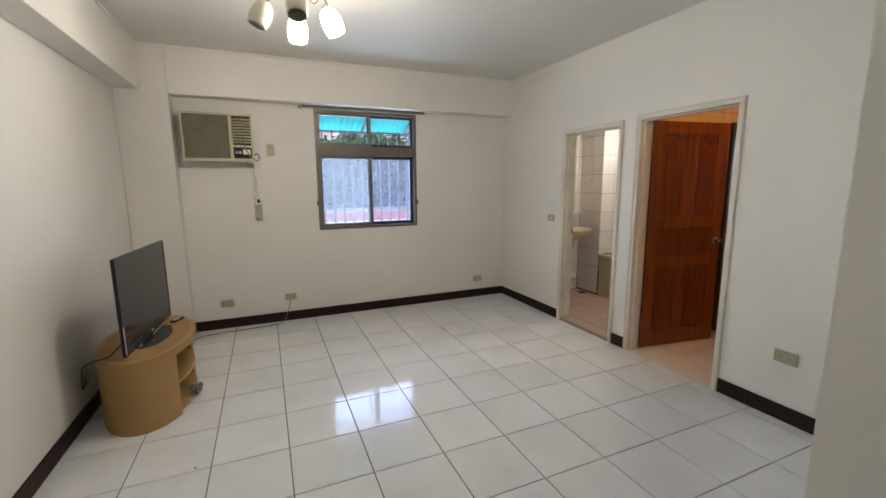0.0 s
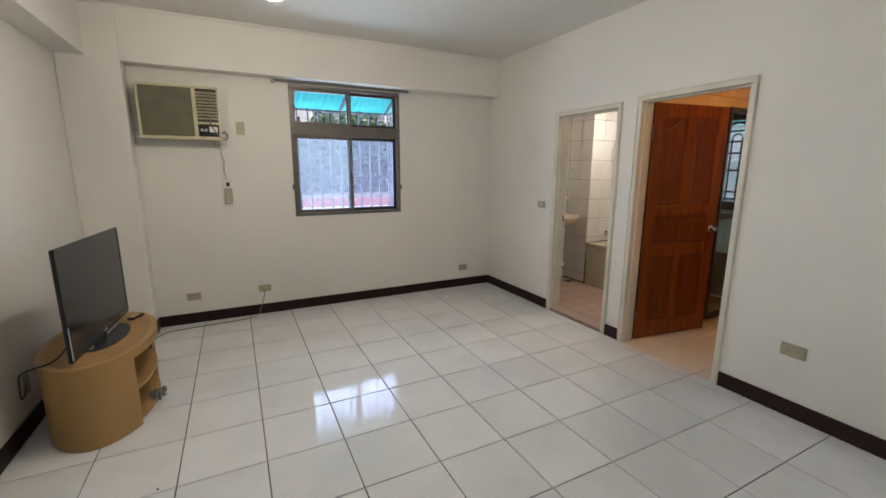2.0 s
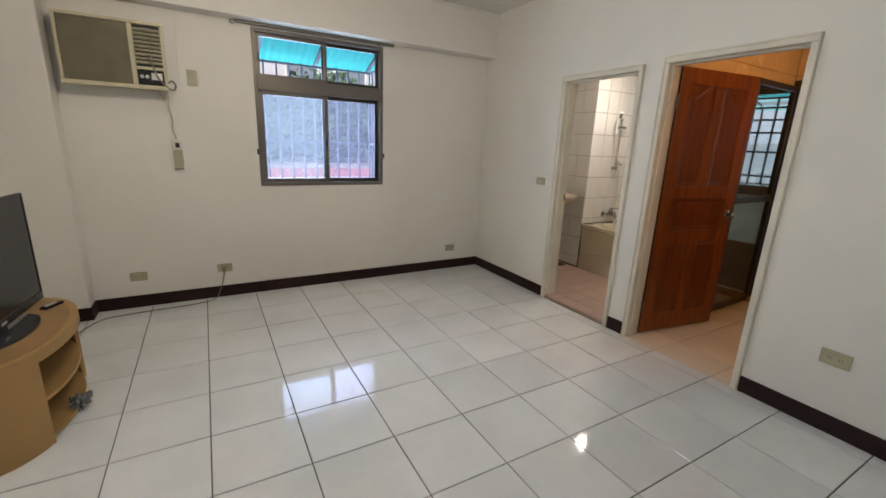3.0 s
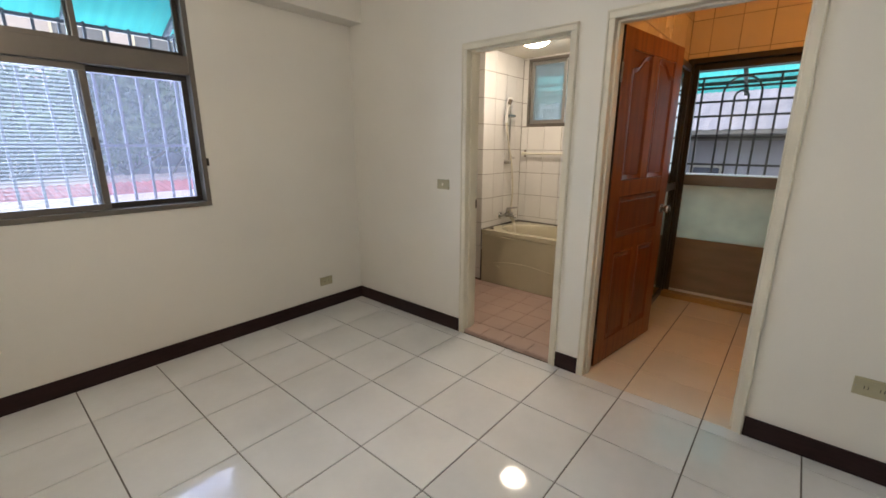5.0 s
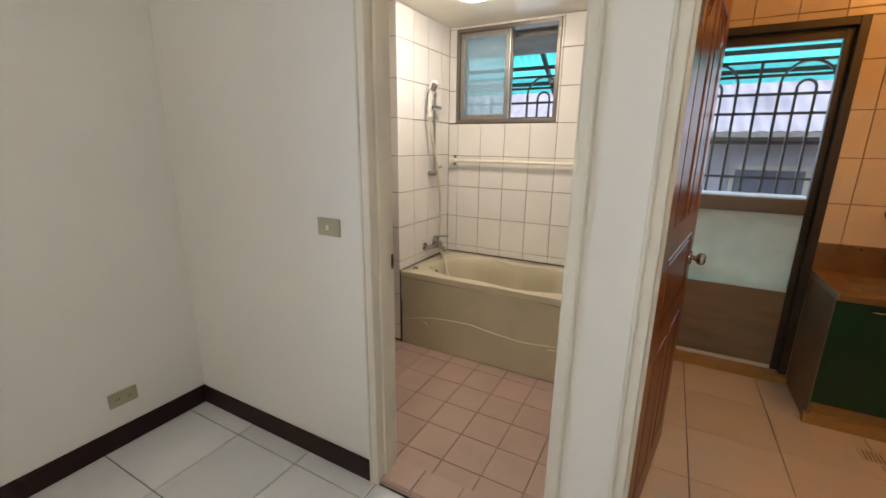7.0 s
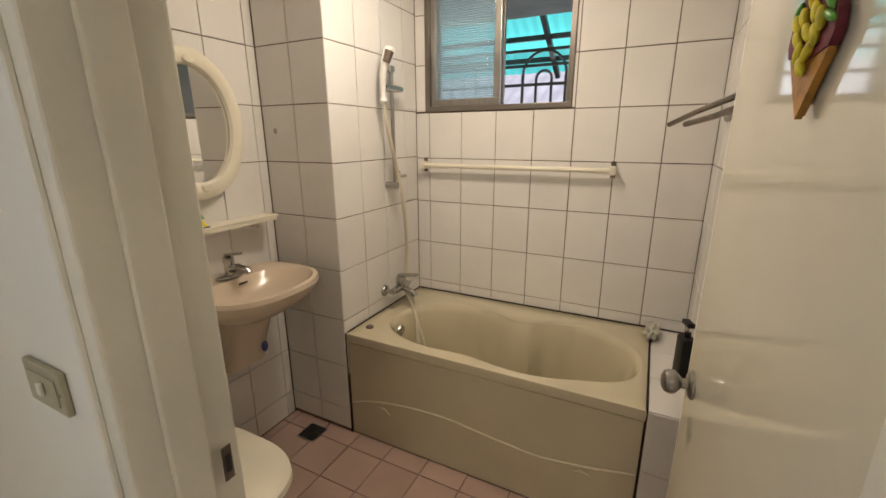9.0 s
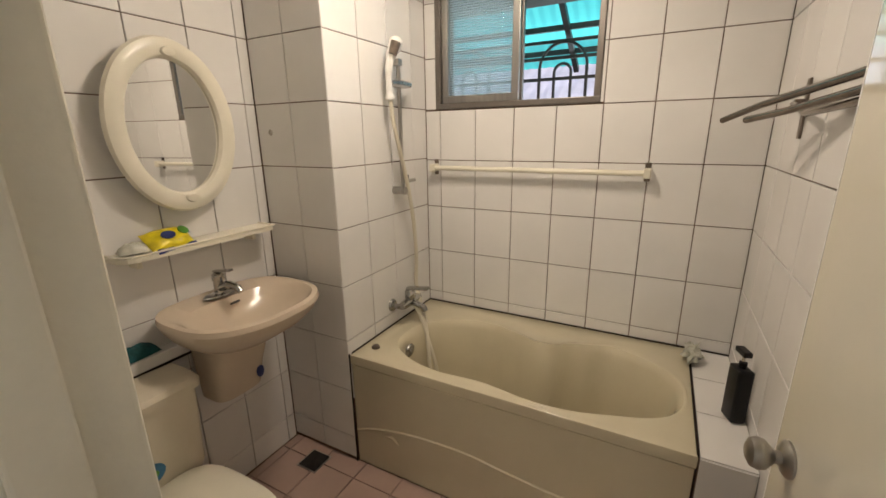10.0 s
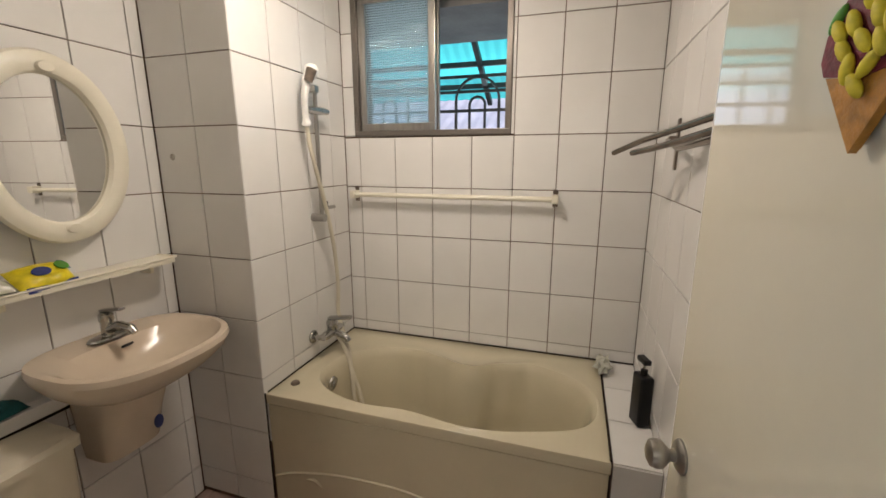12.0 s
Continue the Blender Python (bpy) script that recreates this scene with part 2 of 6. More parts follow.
SCREENED = glass("screened_pane", (0.84, 0.84, 0.92), 0.15, (("Z", 16),))
MESHED = glass("meshed_pane", (0.84, 0.82, 0.94), 0.07, (("Z", 70), ("X", 70)))


def translucent(name, colour):
    m = bpy.data.materials.new(name)
    m.use_nodes = True
    n, link = m.node_tree.nodes, m.node_tree.links.new
    out = n["Material Output"]
    n.remove(n["Principled BSDF"])
    tr, df, mx = n.new("ShaderNodeBsdfTranslucent"), n.new("ShaderNodeBsdfDiffuse"), n.new("ShaderNodeMixShader")
    ns = n.new("ShaderNodeTexNoise")
    ns.inputs["Scale"].default_value = 3.0
    hs = n.new("ShaderNodeHueSaturation")
    hs.inputs["Color"].default_value = (*colour, 1)
    mr = n.new("ShaderNodeMapRange")
    mr.inputs["To Min"].default_value, mr.inputs["To Max"].default_value = 0.75, 1.2
    link(ns.outputs["Fac"], mr.inputs["Value"])
    link(mr.outputs[0], hs.inputs["Value"])
    link(hs.outputs[0], tr.inputs["Color"])
    link(hs.outputs[0], df.inputs["Color"])
    mx.inputs[0].default_value = 0.25
    link(tr.outputs[0], mx.inputs[1])
    link(df.outputs[0], mx.inputs[2])
    link(mx.outputs[0], out.inputs["Surface"])
    return m


GREEN_SHEET = translucent("green_plastic_sheet", (0.10, 0.62, 0.60))
MINT = translucent("pale_green_frosted_glass", (0.80, 0.83, 0.74))


# ---------------------------------------------------------------- mesh tools
def link_mesh(name, bm, mat, smooth=False):
    me = bpy.data.meshes.new(name)
    bmesh.ops.recalc_face_normals(bm, faces=bm.faces)
    bm.to_mesh(me)
    bm.free()
    me.materials.append(mat)
    if smooth:
        for p in me.polygons:
            p.use_smooth = True
        me.set_sharp_from_angle(angle=radians(38))
    return new(name, me)


def part(name, bm, mat, parent, label="", smooth=False):
    ob = link_mesh(name, bm, mat, smooth)
    ob.parent = parent
    if label:
        tagged(ob, label)
    return ob


def thing(name, m, label, category, group=""):
    ob = new(name)
    ob.empty_display_size = 0.1
    ob.matrix_world = m
    return tagged(ob, label, category, group)


def structure(name, bm, mat, label="", smooth=False):
    ob = link_mesh(name, bm, mat, smooth)
    return tagged(ob, label, "", "", "structure")


def box(x0, x1, y0, y1, z0, z1, bevel=0.0, bm=None, seg=2):
    bm = bm or bmesh.new()
    v = [bm.verts.new((x, y, z)) for x in (x0, x1) for y in (y0, y1) for z in (z0, z1)]
    fs = [bm.faces.new([v[i] for i in f]) for f in ((0, 1, 3, 2), (4, 6, 7, 5), (0, 4, 5, 1), (2, 3, 7, 6), (0, 2, 6, 4), (1, 5, 7, 3))]
    if bevel:
        es = list({e for f in fs for e in f.edges})
        bmesh.ops.bevel(bm, geom=es, offset=bevel, segments=seg, affect="EDGES", profile=0.6)
    return bm


def lathe(profile, n=24, bm=None, m=None, sx=1.0, sy=1.0):
    """Turns (radius, height) pairs about z."""
    bm = bm or bmesh.new()
    m = m or Matrix()
    rings = []
    for r, z in profile:
        if r < 1e-5:
            rings.append([bm.verts.new(m @ Vector((0, 0, z)))])
        else:
            rings.append([bm.verts.new(m @ Vector((r * sx * math.cos(2 * math.pi * i / n), r * sy * math.sin(2 * math.pi * i / n), z))) for i in range(n)])
    for a, b in zip(rings, rings[1:]):
        for i in range(n):
            j = (i + 1) % n
            if len(a) == 1 and len(b) > 1:
                bm.faces.new((a[0], b[i], b[j]))
            elif len(b) == 1 and len(a) > 1:
                bm.faces.new((a[i], b[0], a[j]))
            elif len(a) > 1:
                bm.faces.new((a[i], b[i], b[j], a[j]))
    return bm


def tube(points, r, n=8, bm=None, closed=False):
    """A round rod along points."""
    bm = bm or bmesh.new()
    pts = [Vector(p) for p in points]
    rings, up = [], None
    count = len(pts)
    for i, p in enumerate(pts):
        a = pts[(i - 1) % count] if (closed or i) else p
        b = pts[(i + 1) % count] if (closed or i < count - 1) else p
        d = (b - a).normalized()
        if up is None:
            up = d.orthogonal().normalized()
        up = (up - d * up.dot(d)).normalized()
        side = d.cross(up)
        rad = r[i] if isinstance(r, (list, tuple)) else r
        rings.append([bm.verts.new(p + (up * math.cos(2 * math.pi * k / n) + side * math.sin(2 * math.pi * k / n)) * rad) for k in range(n)])
    pairs = list(zip(rings, rings[1:])) + ([(rings[-1], rings[0])] if closed else [])
    for a, b in pairs:
        for k in range(n):
            bm.faces.new((a[k], a[(k + 1) % n], b[(k + 1) % n], b[k]))
    if not closed:
        bm.faces.new(rings[0][::-1])
        bm.faces.new(rings[-1])
    return bm


def curve_points(ctrl, steps=8):
    """Catmull-Rom through the control points."""
    p = [Vector(c) for c in ctrl]
    p = [2 * p[0] - p[1]] + p + [2 * p[-1] - p[-2]]
    out = []
    for i in range(1, len(p) - 2):
        for s in range(steps):
            t = s / steps
            out.append(0.5 * ((2 * p[i]) + (p[i + 1] - p[i - 1]) * t + (2 * p[i - 1] - 5 * p[i] + 4 * p[i + 1] - p[i + 2]) * t * t
                              + (3 * p[i] - p[i - 1] - 3 * p[i + 1] + p[i + 2]) * t ** 3))
    out.append(p[-2])
    return out


def prism(outline, z0, z1, bevel=0.0, seg=2):
    """An upright solid over an outline in x, y."""
    bm = bmesh.new()
    lo = [bm.verts.new((x, y, z0)) for x, y in outline]
    hi = [bm.verts.new((x, y, z1)) for x, y in outline]
    n = len(outline)
    bm.faces.new(lo[::-1])
    top = bm.faces.new(hi)
    for i in range(n):
        bm.faces.new((lo[i], lo[(i + 1) % n], hi[(i + 1) % n], hi[i]))
    if bevel:
        bmesh.ops.bevel(bm, geom=list(top.edges), offset=bevel, segments=seg, affect="EDGES")
    return bm


def slab(axis, a, b, us, vs, holes):
    """A wall, floor or ceiling with openings: axis is its normal, a..b its thickness, us and vs its extents, holes (u0, u1, v0, v1)."""
    cu = sorted({us[0], us[1], *[min(max(h[i], us[0]), us[1]) for h in holes for i in (0, 1)]})
    cv = sorted({vs[0], vs[1], *[min(max(h[i], vs[0]), vs[1]) for h in holes for i in (2, 3)]})

    def full(i, j):
        if not (0 <= i < len(cu) - 1 and 0 <= j < len(cv) - 1):
            return False
        u, v = (cu[i] + cu[i + 1]) / 2, (cv[j] + cv[j + 1]) / 2
        return not any(h[0] < u < h[1] and h[2] < v < h[3] for h in holes)

    bm, verts = bmesh.new(), {}

    def vert(i, j, w):
        key = (i, j, w)
        if key not in verts:
            u, v = cu[i], cv[j]
            verts[key] = bm.verts.new({"x": (w, u, v), "y": (u, w, v), "z": (u, v, w)}[axis])
        return verts[key]

    for i in range(len(cu) - 1):
        for j in range(len(cv) - 1):
            if not full(i, j):
                continue
            for w in (a, b):
                bm.faces.new([vert(i, j, w), vert(i + 1, j, w), vert(i + 1, j + 1, w), vert(i, j + 1, w)])
            for di, dj, p, q in ((-1, 0, (i, j), (i, j + 1)), (1, 0, (i + 1, j), (i + 1, j + 1)), (0, -1, (i, j), (i + 1, j)), (0, 1, (i, j + 1), (i + 1, j + 1))):
                if not full(i + di, j + dj):
                    bm.faces.new([vert(*p, a), vert(*q, a), vert(*q, b), vert(*p, b)])
    return bm


def move(bm, m):
    bmesh.ops.transform(bm, matrix=m, verts=bm.verts)
    return bm


# ---------------------------------------------------------------- large structure
XL, XR, YW, ZC = 0.045, 4.135, 6.765, 2.755
XR2 = 4.255
BX, BYL, BYR, BZ, BC = 6.09, 6.655, 4.755, -0.04, 2.315
KX, KYL, KYR, KC = 6.05, 4.64, 2.70, 2.62
T = 0.006

structure("floor", slab("z", -0.16, -0.007, (-0.1, 6.30), (-0.75, 6.92), [(XR2, 6.30, 4.70, 6.92)]), FLOOR_GROUT, "grey grout bed under glossy pale floor tiles")
structure("bathroom_floor", slab("z", -0.20, BZ - 0.007, (XR2, 6.30), (4.70, 6.92), []), PINK_GROUT, "dark grout bed under dusty pink bathroom tiles")
structure("wall_west", slab("x", XL - 0.15, XL, (-0.75, 6.92), (-0.007, ZC), []), WALL, "off-white painted wall with faint marks")
structure("wall_south", slab("y", -0.75, -0.60, (XL, 2.60), (-0.007, ZC), []), WALL, "off-white painted wall closing the entry")
structure("wall_entry", slab("x", 2.48, 2.60, (-0.60, 2.52), (-0.007, ZC), []), WALL, "off-white partition wall ending at the living room")
structure("wall_south_living", slab("y", 2.40, 2.52, (2.60, XR), (-0.007, ZC), []), WALL, "off-white painted wall beside the entry")
structure("wall_north", slab("y", YW, 6.92, (XL, XR2), (-0.007, ZC), [(1.750, 2.910, 0.998, 2.302)]), WALL, "off-white painted wall with a window opening")
structure("wall_east", slab("x", XR, XR2, (2.40, YW), (-0.007, ZC), [(4.800, 5.557, -0.1, 2.022), (3.795, 4.618, -0.1, 2.044)]), WALL, "off-white painted wall with two doorways")
structure("ceiling", slab("z", ZC, ZC + 0.12, (-0.1, XR2), (-0.75, 6.92), []), CEIL, "plain off-white painted ceiling")
structure("beam_north", box(0.46, XR - 0.001, 6.60, YW - 0.001, 2.335, ZC - 0.001, 0.004), WALL, "off-white boxed beam above the window")
structure("beam_west", box(XL + 0.001, 0.24, -0.599, 6.60, 2.355, ZC - 0.001, 0.004), WALL, "off-white boxed beam along the wall")
structure("column_corner", box(XL + 0.001, 0.46, 6.60, YW - 0.001, -0.006, ZC - 0.002, 0.012, seg=4), WALL, "off-white corner column")

# the plaster cove between wall and ceiling
for nm, bm in (("trim_ceiling_north", box(0.24, XR - 0.002, 6.578, 6.599, ZC - 0.022, ZC - 0.001, 0.007)),
               ("trim_ceiling_west", box(0.241, 0.262, -0.59, 6.577, ZC - 0.022, ZC - 0.001, 0.007))):
    structure(nm, bm, WALL, "thin off-white ceiling cove")

BATH_WINDOW = (5.376, 6.186, 1.603, 2.298)
BACK_DOOR = (3.790, 4.630, 0.05, 2.105)
KITCHEN_WINDOW = (2.78, 3.487, 1.39, 2.30)
structure("bathroom_wall_north", slab("y", BYL + T, 6.92, (XR2, 6.30), (-0.21, BC), []), BATH_GROUT, "bathroom wall of glossy white tiles with dark joints")
structure("bathroom_wall_east", slab("x", BX + T, 6.30, (4.70, BYL + T), (-0.21, BC + 0.3), [BATH_WINDOW]), BATH_GROUT, "white tiled bathroom wall with a sliding window")
structure("bathroom_pillar", box(5.35 + T, BX + T, 6.25 + T, BYL + T, -0.21, BC), BATH_GROUT, "white tiled pillar between basin and bathtub")
structure("bathroom_wall_south", slab("y", 4.70, BYR - T, (XR2, BX + T), (-0.21, BC), []), BATH_GROUT, "white tiled bathroom wall behind the open door")
structure("bathroom_wall_west", slab("x", XR2, XR2 + 0.004, (5.60, BYL), (BZ, BC), []), BATH_GROUT, "white tiled wall beside the bathroom door")
structure("bathroom_ceiling", slab("z", BC, BC + 0.08, (XR2, 6.30), (4.70, 6.92), []), material("bathroom_ceiling_panel", (0.78, 0.74, 0.63), 0.25, vary=0.03, scale=2, fine=40), "cream plastic panel ceiling")
structure("kitchen_wall_north", slab("y", KYL + T, 4.70, (XR2, 6.30), (-0.16, KC), []), KITCHEN_GROUT, "cream tiled kitchen wall")
structure("kitchen_wall_east", slab("x", KX + T, 6.30, (KYR, KYL + T), (-0.16, KC), [BACK_DOOR, KITCHEN_WINDOW]), KITCHEN_GROUT, "cream tiled kitchen wall with back door and window")
structure("kitchen_wall_south", slab("y", KYR - 0.12, KYR, (XR2, 6.30), (-0.16, KC), []), WALL, "cream painted kitchen wall")
structure("kitchen_ceiling", slab("z", KC, KC + 0.08, (XR2, 6.30), (KYR - 0.12, 4.70), []), CEIL, "plain kitchen ceiling")


def baseboard(name, x0, x1, y0, y1, h=0.103):
    structure(name, box(x0, x1, y0, y1, 0.0, h, 0.003), BASEBOARD, "dark brown wooden baseboard")


baseboard("baseboard_north", 0.472, XR - 0.012, YW - 0.012, YW - 0.0005)
baseboard("baseboard_column_side", 0.4605, 0.472, 6.588, YW - 0.0005)
baseboard("baseboard_column", 0.057, 0.4604, 6.588, 6.5995)
baseboard("baseboard_west", XL + 0.0005, 0.057, -0.588, 6.5995)
baseboard("baseboard_east_a", XR - 0.012, XR - 0.0005, 5.576, YW - 0.0005)
baseboard("baseboard_east_b", XR - 0.012, XR - 0.0005, 4.637, 4.782)
baseboard("baseboard_east_c", XR - 0.012, XR - 0.0005, 2.532, 3.777)
baseboard("baseboard_south_living", 2.60, XR - 0.012, 2.5205, 2.532)


# ---------------------------------------------------------------- door frames
def door_frame(name, y0, y1, top, label):
    """A painted frame with casing on the room side and a stop inside."""
    root = tagged(new(name), label, "door frame", "", "structure")
    w = 0.043
    for nm, a, b in (("jamb", y0, y0 + w), ("jamb", y1 - w, y1)):
        bm = box(4.121, 4.268, a, b, 0.0, top - w, 0.006, seg=3)
        part(nm, bm, FRAME_PAINT, root)
    part("head", box(4.121, 4.268, y0, y1, top - w, top, 0.006, seg=3), FRAME_PAINT, root)
    for y in (y0 + 0.008, y1 - 0.008):
        part("bead", tube([(4.1195, y, 0.0), (4.1195, y, top - 0.008)], 0.0055, 8), FRAME_PAINT, root, smooth=True)
    part("bead", tube([(4.1195, y0 + 0.008, top - 0.008), (4.1195, y1 - 0.008, top - 0.008)], 0.0055, 8), FRAME_PAINT, root, smooth=True)
    for a, b in ((y0 + w, y0 + w + 0.012), (y1 - w - 0.012, y1 - w)):
        part("stop", box(4.165, 4.215, a, b, 0.0, top - w, 0.003), FRAME_PAINT, root)
    part("stop", box(4.165, 4.215, y0 + w, y1 - w, top - w - 0.012, top - w, 0.003), FRAME_PAINT, root)
    return root


bath_frame = door_frame("door_frame_bathroom", 4.783, 5.574, 2.040, "cream painted wooden bathroom door frame")
kit_frame = door_frame("door_frame_kitchen", 3.778, 4.636, 2.062, "cream painted wooden kitchen door frame")
part("strike_plate", box(4.229, 4.245, 5.516, 5.5180, 0.955, 1.015, 0.001), RUSTY, bath_frame, "worn steel strike plate")
part("bolt_hole", box(4.233, 4.241, 5.5145, 5.516, 0.970, 1.000), BLACK, bath_frame)


# ---------------------------------------------------------------- windows
def sash(parent, axis, u0, u1, v0, v1, w, t, glass_mat, mat, bar=0.034):
    """A framed pane; axis x or y is the way it faces."""
    def b(a0, a1, c0, c1, d0, d1, bev=0.003):
        return box(d0, d1, a0, a1, c0, c1, bev) if axis == "x" else box(a0, a1, d0, d1, c0, c1, bev)
    frame_root = part("sash_frame", b(u0, u1, v0, v0 + bar, w, w + t), mat, parent)
    for args in ((u0, u1, v1 - bar, v1), (u0, u0 + bar, v0 + bar, v1 - bar), (u1 - bar, u1, v0 + bar, v1 - bar)):
        part("rail" if args[0] == u0 and args[1] == u1 else "stile", b(*args, w, w + t), mat, frame_root)
    pane = part("pane", b(u0 + bar - 0.003, u1 - bar + 0.003, v0 + bar - 0.003, v1 - bar + 0.003, w + t / 2 - 0.002, w + t / 2 + 0.002, 0), glass_mat, frame_root)
    pane.visible_shadow = False
    return frame_root


def rim(parent, axis, u0, u1, v0, v1, d0, d1, w, mat):
    def b(a0, a1, c0, c1):
        return box(d0, d1, a0, a1, c0, c1, 0.003) if axis == "x" else box(a0, a1, d0, d1, c0, c1, 0.003)
    for args in ((u0, u1, v0, v0 + w), (u0, u1, v1 - w, v1), (u0, u0 + w, v0 + w, v1 - w), (u1 - w, u1, v0 + w, v1 - w)):
        part("window_frame", b(*args), mat, parent)


window_1 = tagged(new("window_1"), "bronze aluminium sliding window with fixed upper lights", "window", "", "structure")
rim(window_1, "y", 1.750, 2.910, 0.998, 2.302, YW - 0.010, YW + 0.105, 0.030, BRONZE)
part("transom", box(1.781, 2.879, YW - 0.006, YW + 0.10, 1.818, 1.925, 0.003), BRONZE, window_1)
sash(window_1, "y", 1.781, 2.375, 1.029, 1.817, YW + 0.018, 0.026, SCREENED, BRONZE)
sash(window_1, "y", 2.325, 2.878, 1.029, 1.817, YW + 0.050, 0.026, MESHED, BRONZE_DARK)
sash(window_1, "y", 1.781, 2.375, 1.926, 2.271, YW + 0.018, 0.026, PANE, BRONZE, 0.026)
sash(window_1, "y", 2.335, 2.878, 1.926, 2.271, YW + 0.050, 0.026, PANE, BRONZE_DARK, 0.026)
part("insect_screen_frame", box(1.790, 1.807, YW + 0.080, YW + 0.095, 1.03, 1.816), GREY_METAL, window_1)
for x, z in ((2.338, 1.40), (1.790, 2.08)):
    part("latch", box(x, x + 0.016, YW + 0.004, YW + 0.018, z - 0.035, z + 0.035, 0.004), BRONZE_DARK, window_1, "dark sash latch")
for x, z in ((2.910, 1.285), (1.736, 1.30)):
    part("side_catch", box(x, x + 0.014, YW - 0.016, YW + 0.003, z - 0.025, z + 0.025, 0.005), BRONZE_DARK, window_1)

window_2 = tagged(new("window_2"), "aluminium sliding bathroom window with one reeded pane", "window", "", "structure")
y0, y1, z0, z1 = BATH_WINDOW
rim(window_2, "x", y0, y1, z0, z1, BX - 0.006, BX + 0.10, 0.028, BRONZE)
sash(window_2, "x", 5.750, y1 - 0.029, z0 + 0.029, z1 - 0.029, BX + 0.012, 0.026, REEDED, STEEL, 0.036)
sash(window_2, "x", 5.742, y1 - 0.037, z0 + 0.029, z1 - 0.029, BX + 0.045, 0.026, REEDED_H, BRONZE, 0.036)

window_3 = tagged(new("window_3"), "dark framed kitchen window with reeded glass", "window", "", "structure")
y0, y1, z0, z1 = KITCHEN_WINDOW
rim(window_3, "x", y0, y1, z0, z1, KX - 0.012, KX + 0.10, 0.040, BRONZE_DARK)
sash(window_3, "x", 3.10, y1 - 0.041, z0 + 0.041, z1 - 0.041, KX + 0.012, 0.026, REEDED_V, BRONZE, 0.030)
sash(window_3, "x", y0 + 0.041, 3.14, z0 + 0.041, z1 - 0.041, KX + 0.045, 0.026, REEDED_V, BRONZE, 0.030)

# curtain track under the beam
track = thing("curtain_track", pose(2.32, 6.735, 2.322), "grey metal curtain track fixed above the window", "curtain track")
part("rail", box(-0.69, 0.69, -0.016, 0.016, -0.010, 0.0125, 0.004), GREY_METAL, track)
part("end_hook", tube(curve_points([(-0.69, 0, 0), (-0.715, -0.01, 0.0), (-0.722, -0.03, -0.02), (-0.700, -0.035, -0.032)], 5), 0.005, 6), GREY_METAL, track)
for x in (-0.55, 0.0, 0.55):
    part("bracket", box(x - 0.012, x + 0.012, 0.0, 0.0295, -0.012, 0.0125, 0.002), GREY_METAL, track)


# ---------------------------------------------------------------- back door of the kitchen
back_door = tagged(new("door_back"), "bronze aluminium half-glazed back door, closed", "door", "", "structure")
y0, y1, z0, z1 = BACK_DOOR
for args in ((y0, y0 + 0.042, z0, z1), (y1 - 0.042, y1, z0, z1), (y0 + 0.042, y1 - 0.042, z1 - 0.042, z1)):
    part("door_frame", box(KX - 0.018, KX + 0.10, *args, 0.004), BRONZE_DARK, back_door)
a, b = y0 + 0.043, y1 - 0.043
for args in ((a, a + 0.036, 0.052, 2.062), (b - 0.036, b, 0.052, 2.062), (a + 0.036, b - 0.036, 2.010, 2.062), (a + 0.036, b - 0.036, 1.055, 1.145)):
    part("door_rail", box(KX + 0.030, KX + 0.070, *args, 0.003), BRONZE if args[2] < 1.2 and args[3] > 1.0 and args[3] < 2.0 else BRONZE_DARK, back_door)
part("white_ledge", box(KX + 0.072, KX + 0.290, a + 0.004, b - 0.004, 1.105, 1.150, 0.004), WHITE_PLASTIC, back_door, "white ledge strip")
part("middle_panel", box(KX + 0.042, KX + 0.058, a + 0.033, b - 0.033, 0.570, 1.058), MINT, back_door, "pale green opaque panel")
part("bottom_panel", box(KX + 0.036, KX + 0.058, a + 0.033, b - 0.033, 0.075, 0.570, 0.002), BROWN_PANEL, back_door, "grey-brown lower panel")
part("kick_strip", box(KX + 0.026, KX + 0.060, a + 0.037, b - 0.037, 0.052, 0.074, 0.003), WHITE_PLASTIC, back_door, "pale bottom sealing strip")
pane = part("pane", box(KX + 0.048, KX + 0.052, a + 0.033, b - 0.033, 1.143, 2.013), PANE, back_door)
pane.visible_shadow = False
part("catch", box(KX + 0.018, KX + 0.036, a + 0.004, a + 0.028, 0.98, 1.06, 0.004), BRONZE_DARK, back_door)
structure("trim_back_door_sill", box(KX - 0.055, KX + 0.12, y0, y1, 0.0, 0.049, 0.006), CABINET_TAN, "brown raised sill under the back door")

# inner glazed leaf, standing open along the tiled wall
leaf = thing("glazed_door", pose(KX - 0.025, 4.614, 0.020, 0, 0, 182.2), "dark glossy glazed door leaf standing open by the wall", "door")
for args in ((0.0, 0.030, 0.0, 2.03), (0.710, 0.740, 0.0, 2.03)):
    part("stile", box(args[0], args[1], -0.0175, 0.0175, args[2], args[3], 0.003), BRONZE_DARK, leaf)
for z0, z1 in ((0.0, 0.06), (1.00, 1.06), (1.98, 2.03)):
    part("rail", box(0.030, 0.710, -0.0165, 0.0165, z0, z1, 0.003), BRONZE_DARK, leaf)
part("upper_panel", box(0.028, 0.712, -0.006, 0.006, 1.058, 1.982), DARK_PANEL, leaf, "dark reflective glass")
part("lower_panel", box(0.028, 0.712, -0.008, 0.008, 0.058, 1.002), DARK_PANEL, leaf, "dark glossy lower panel")


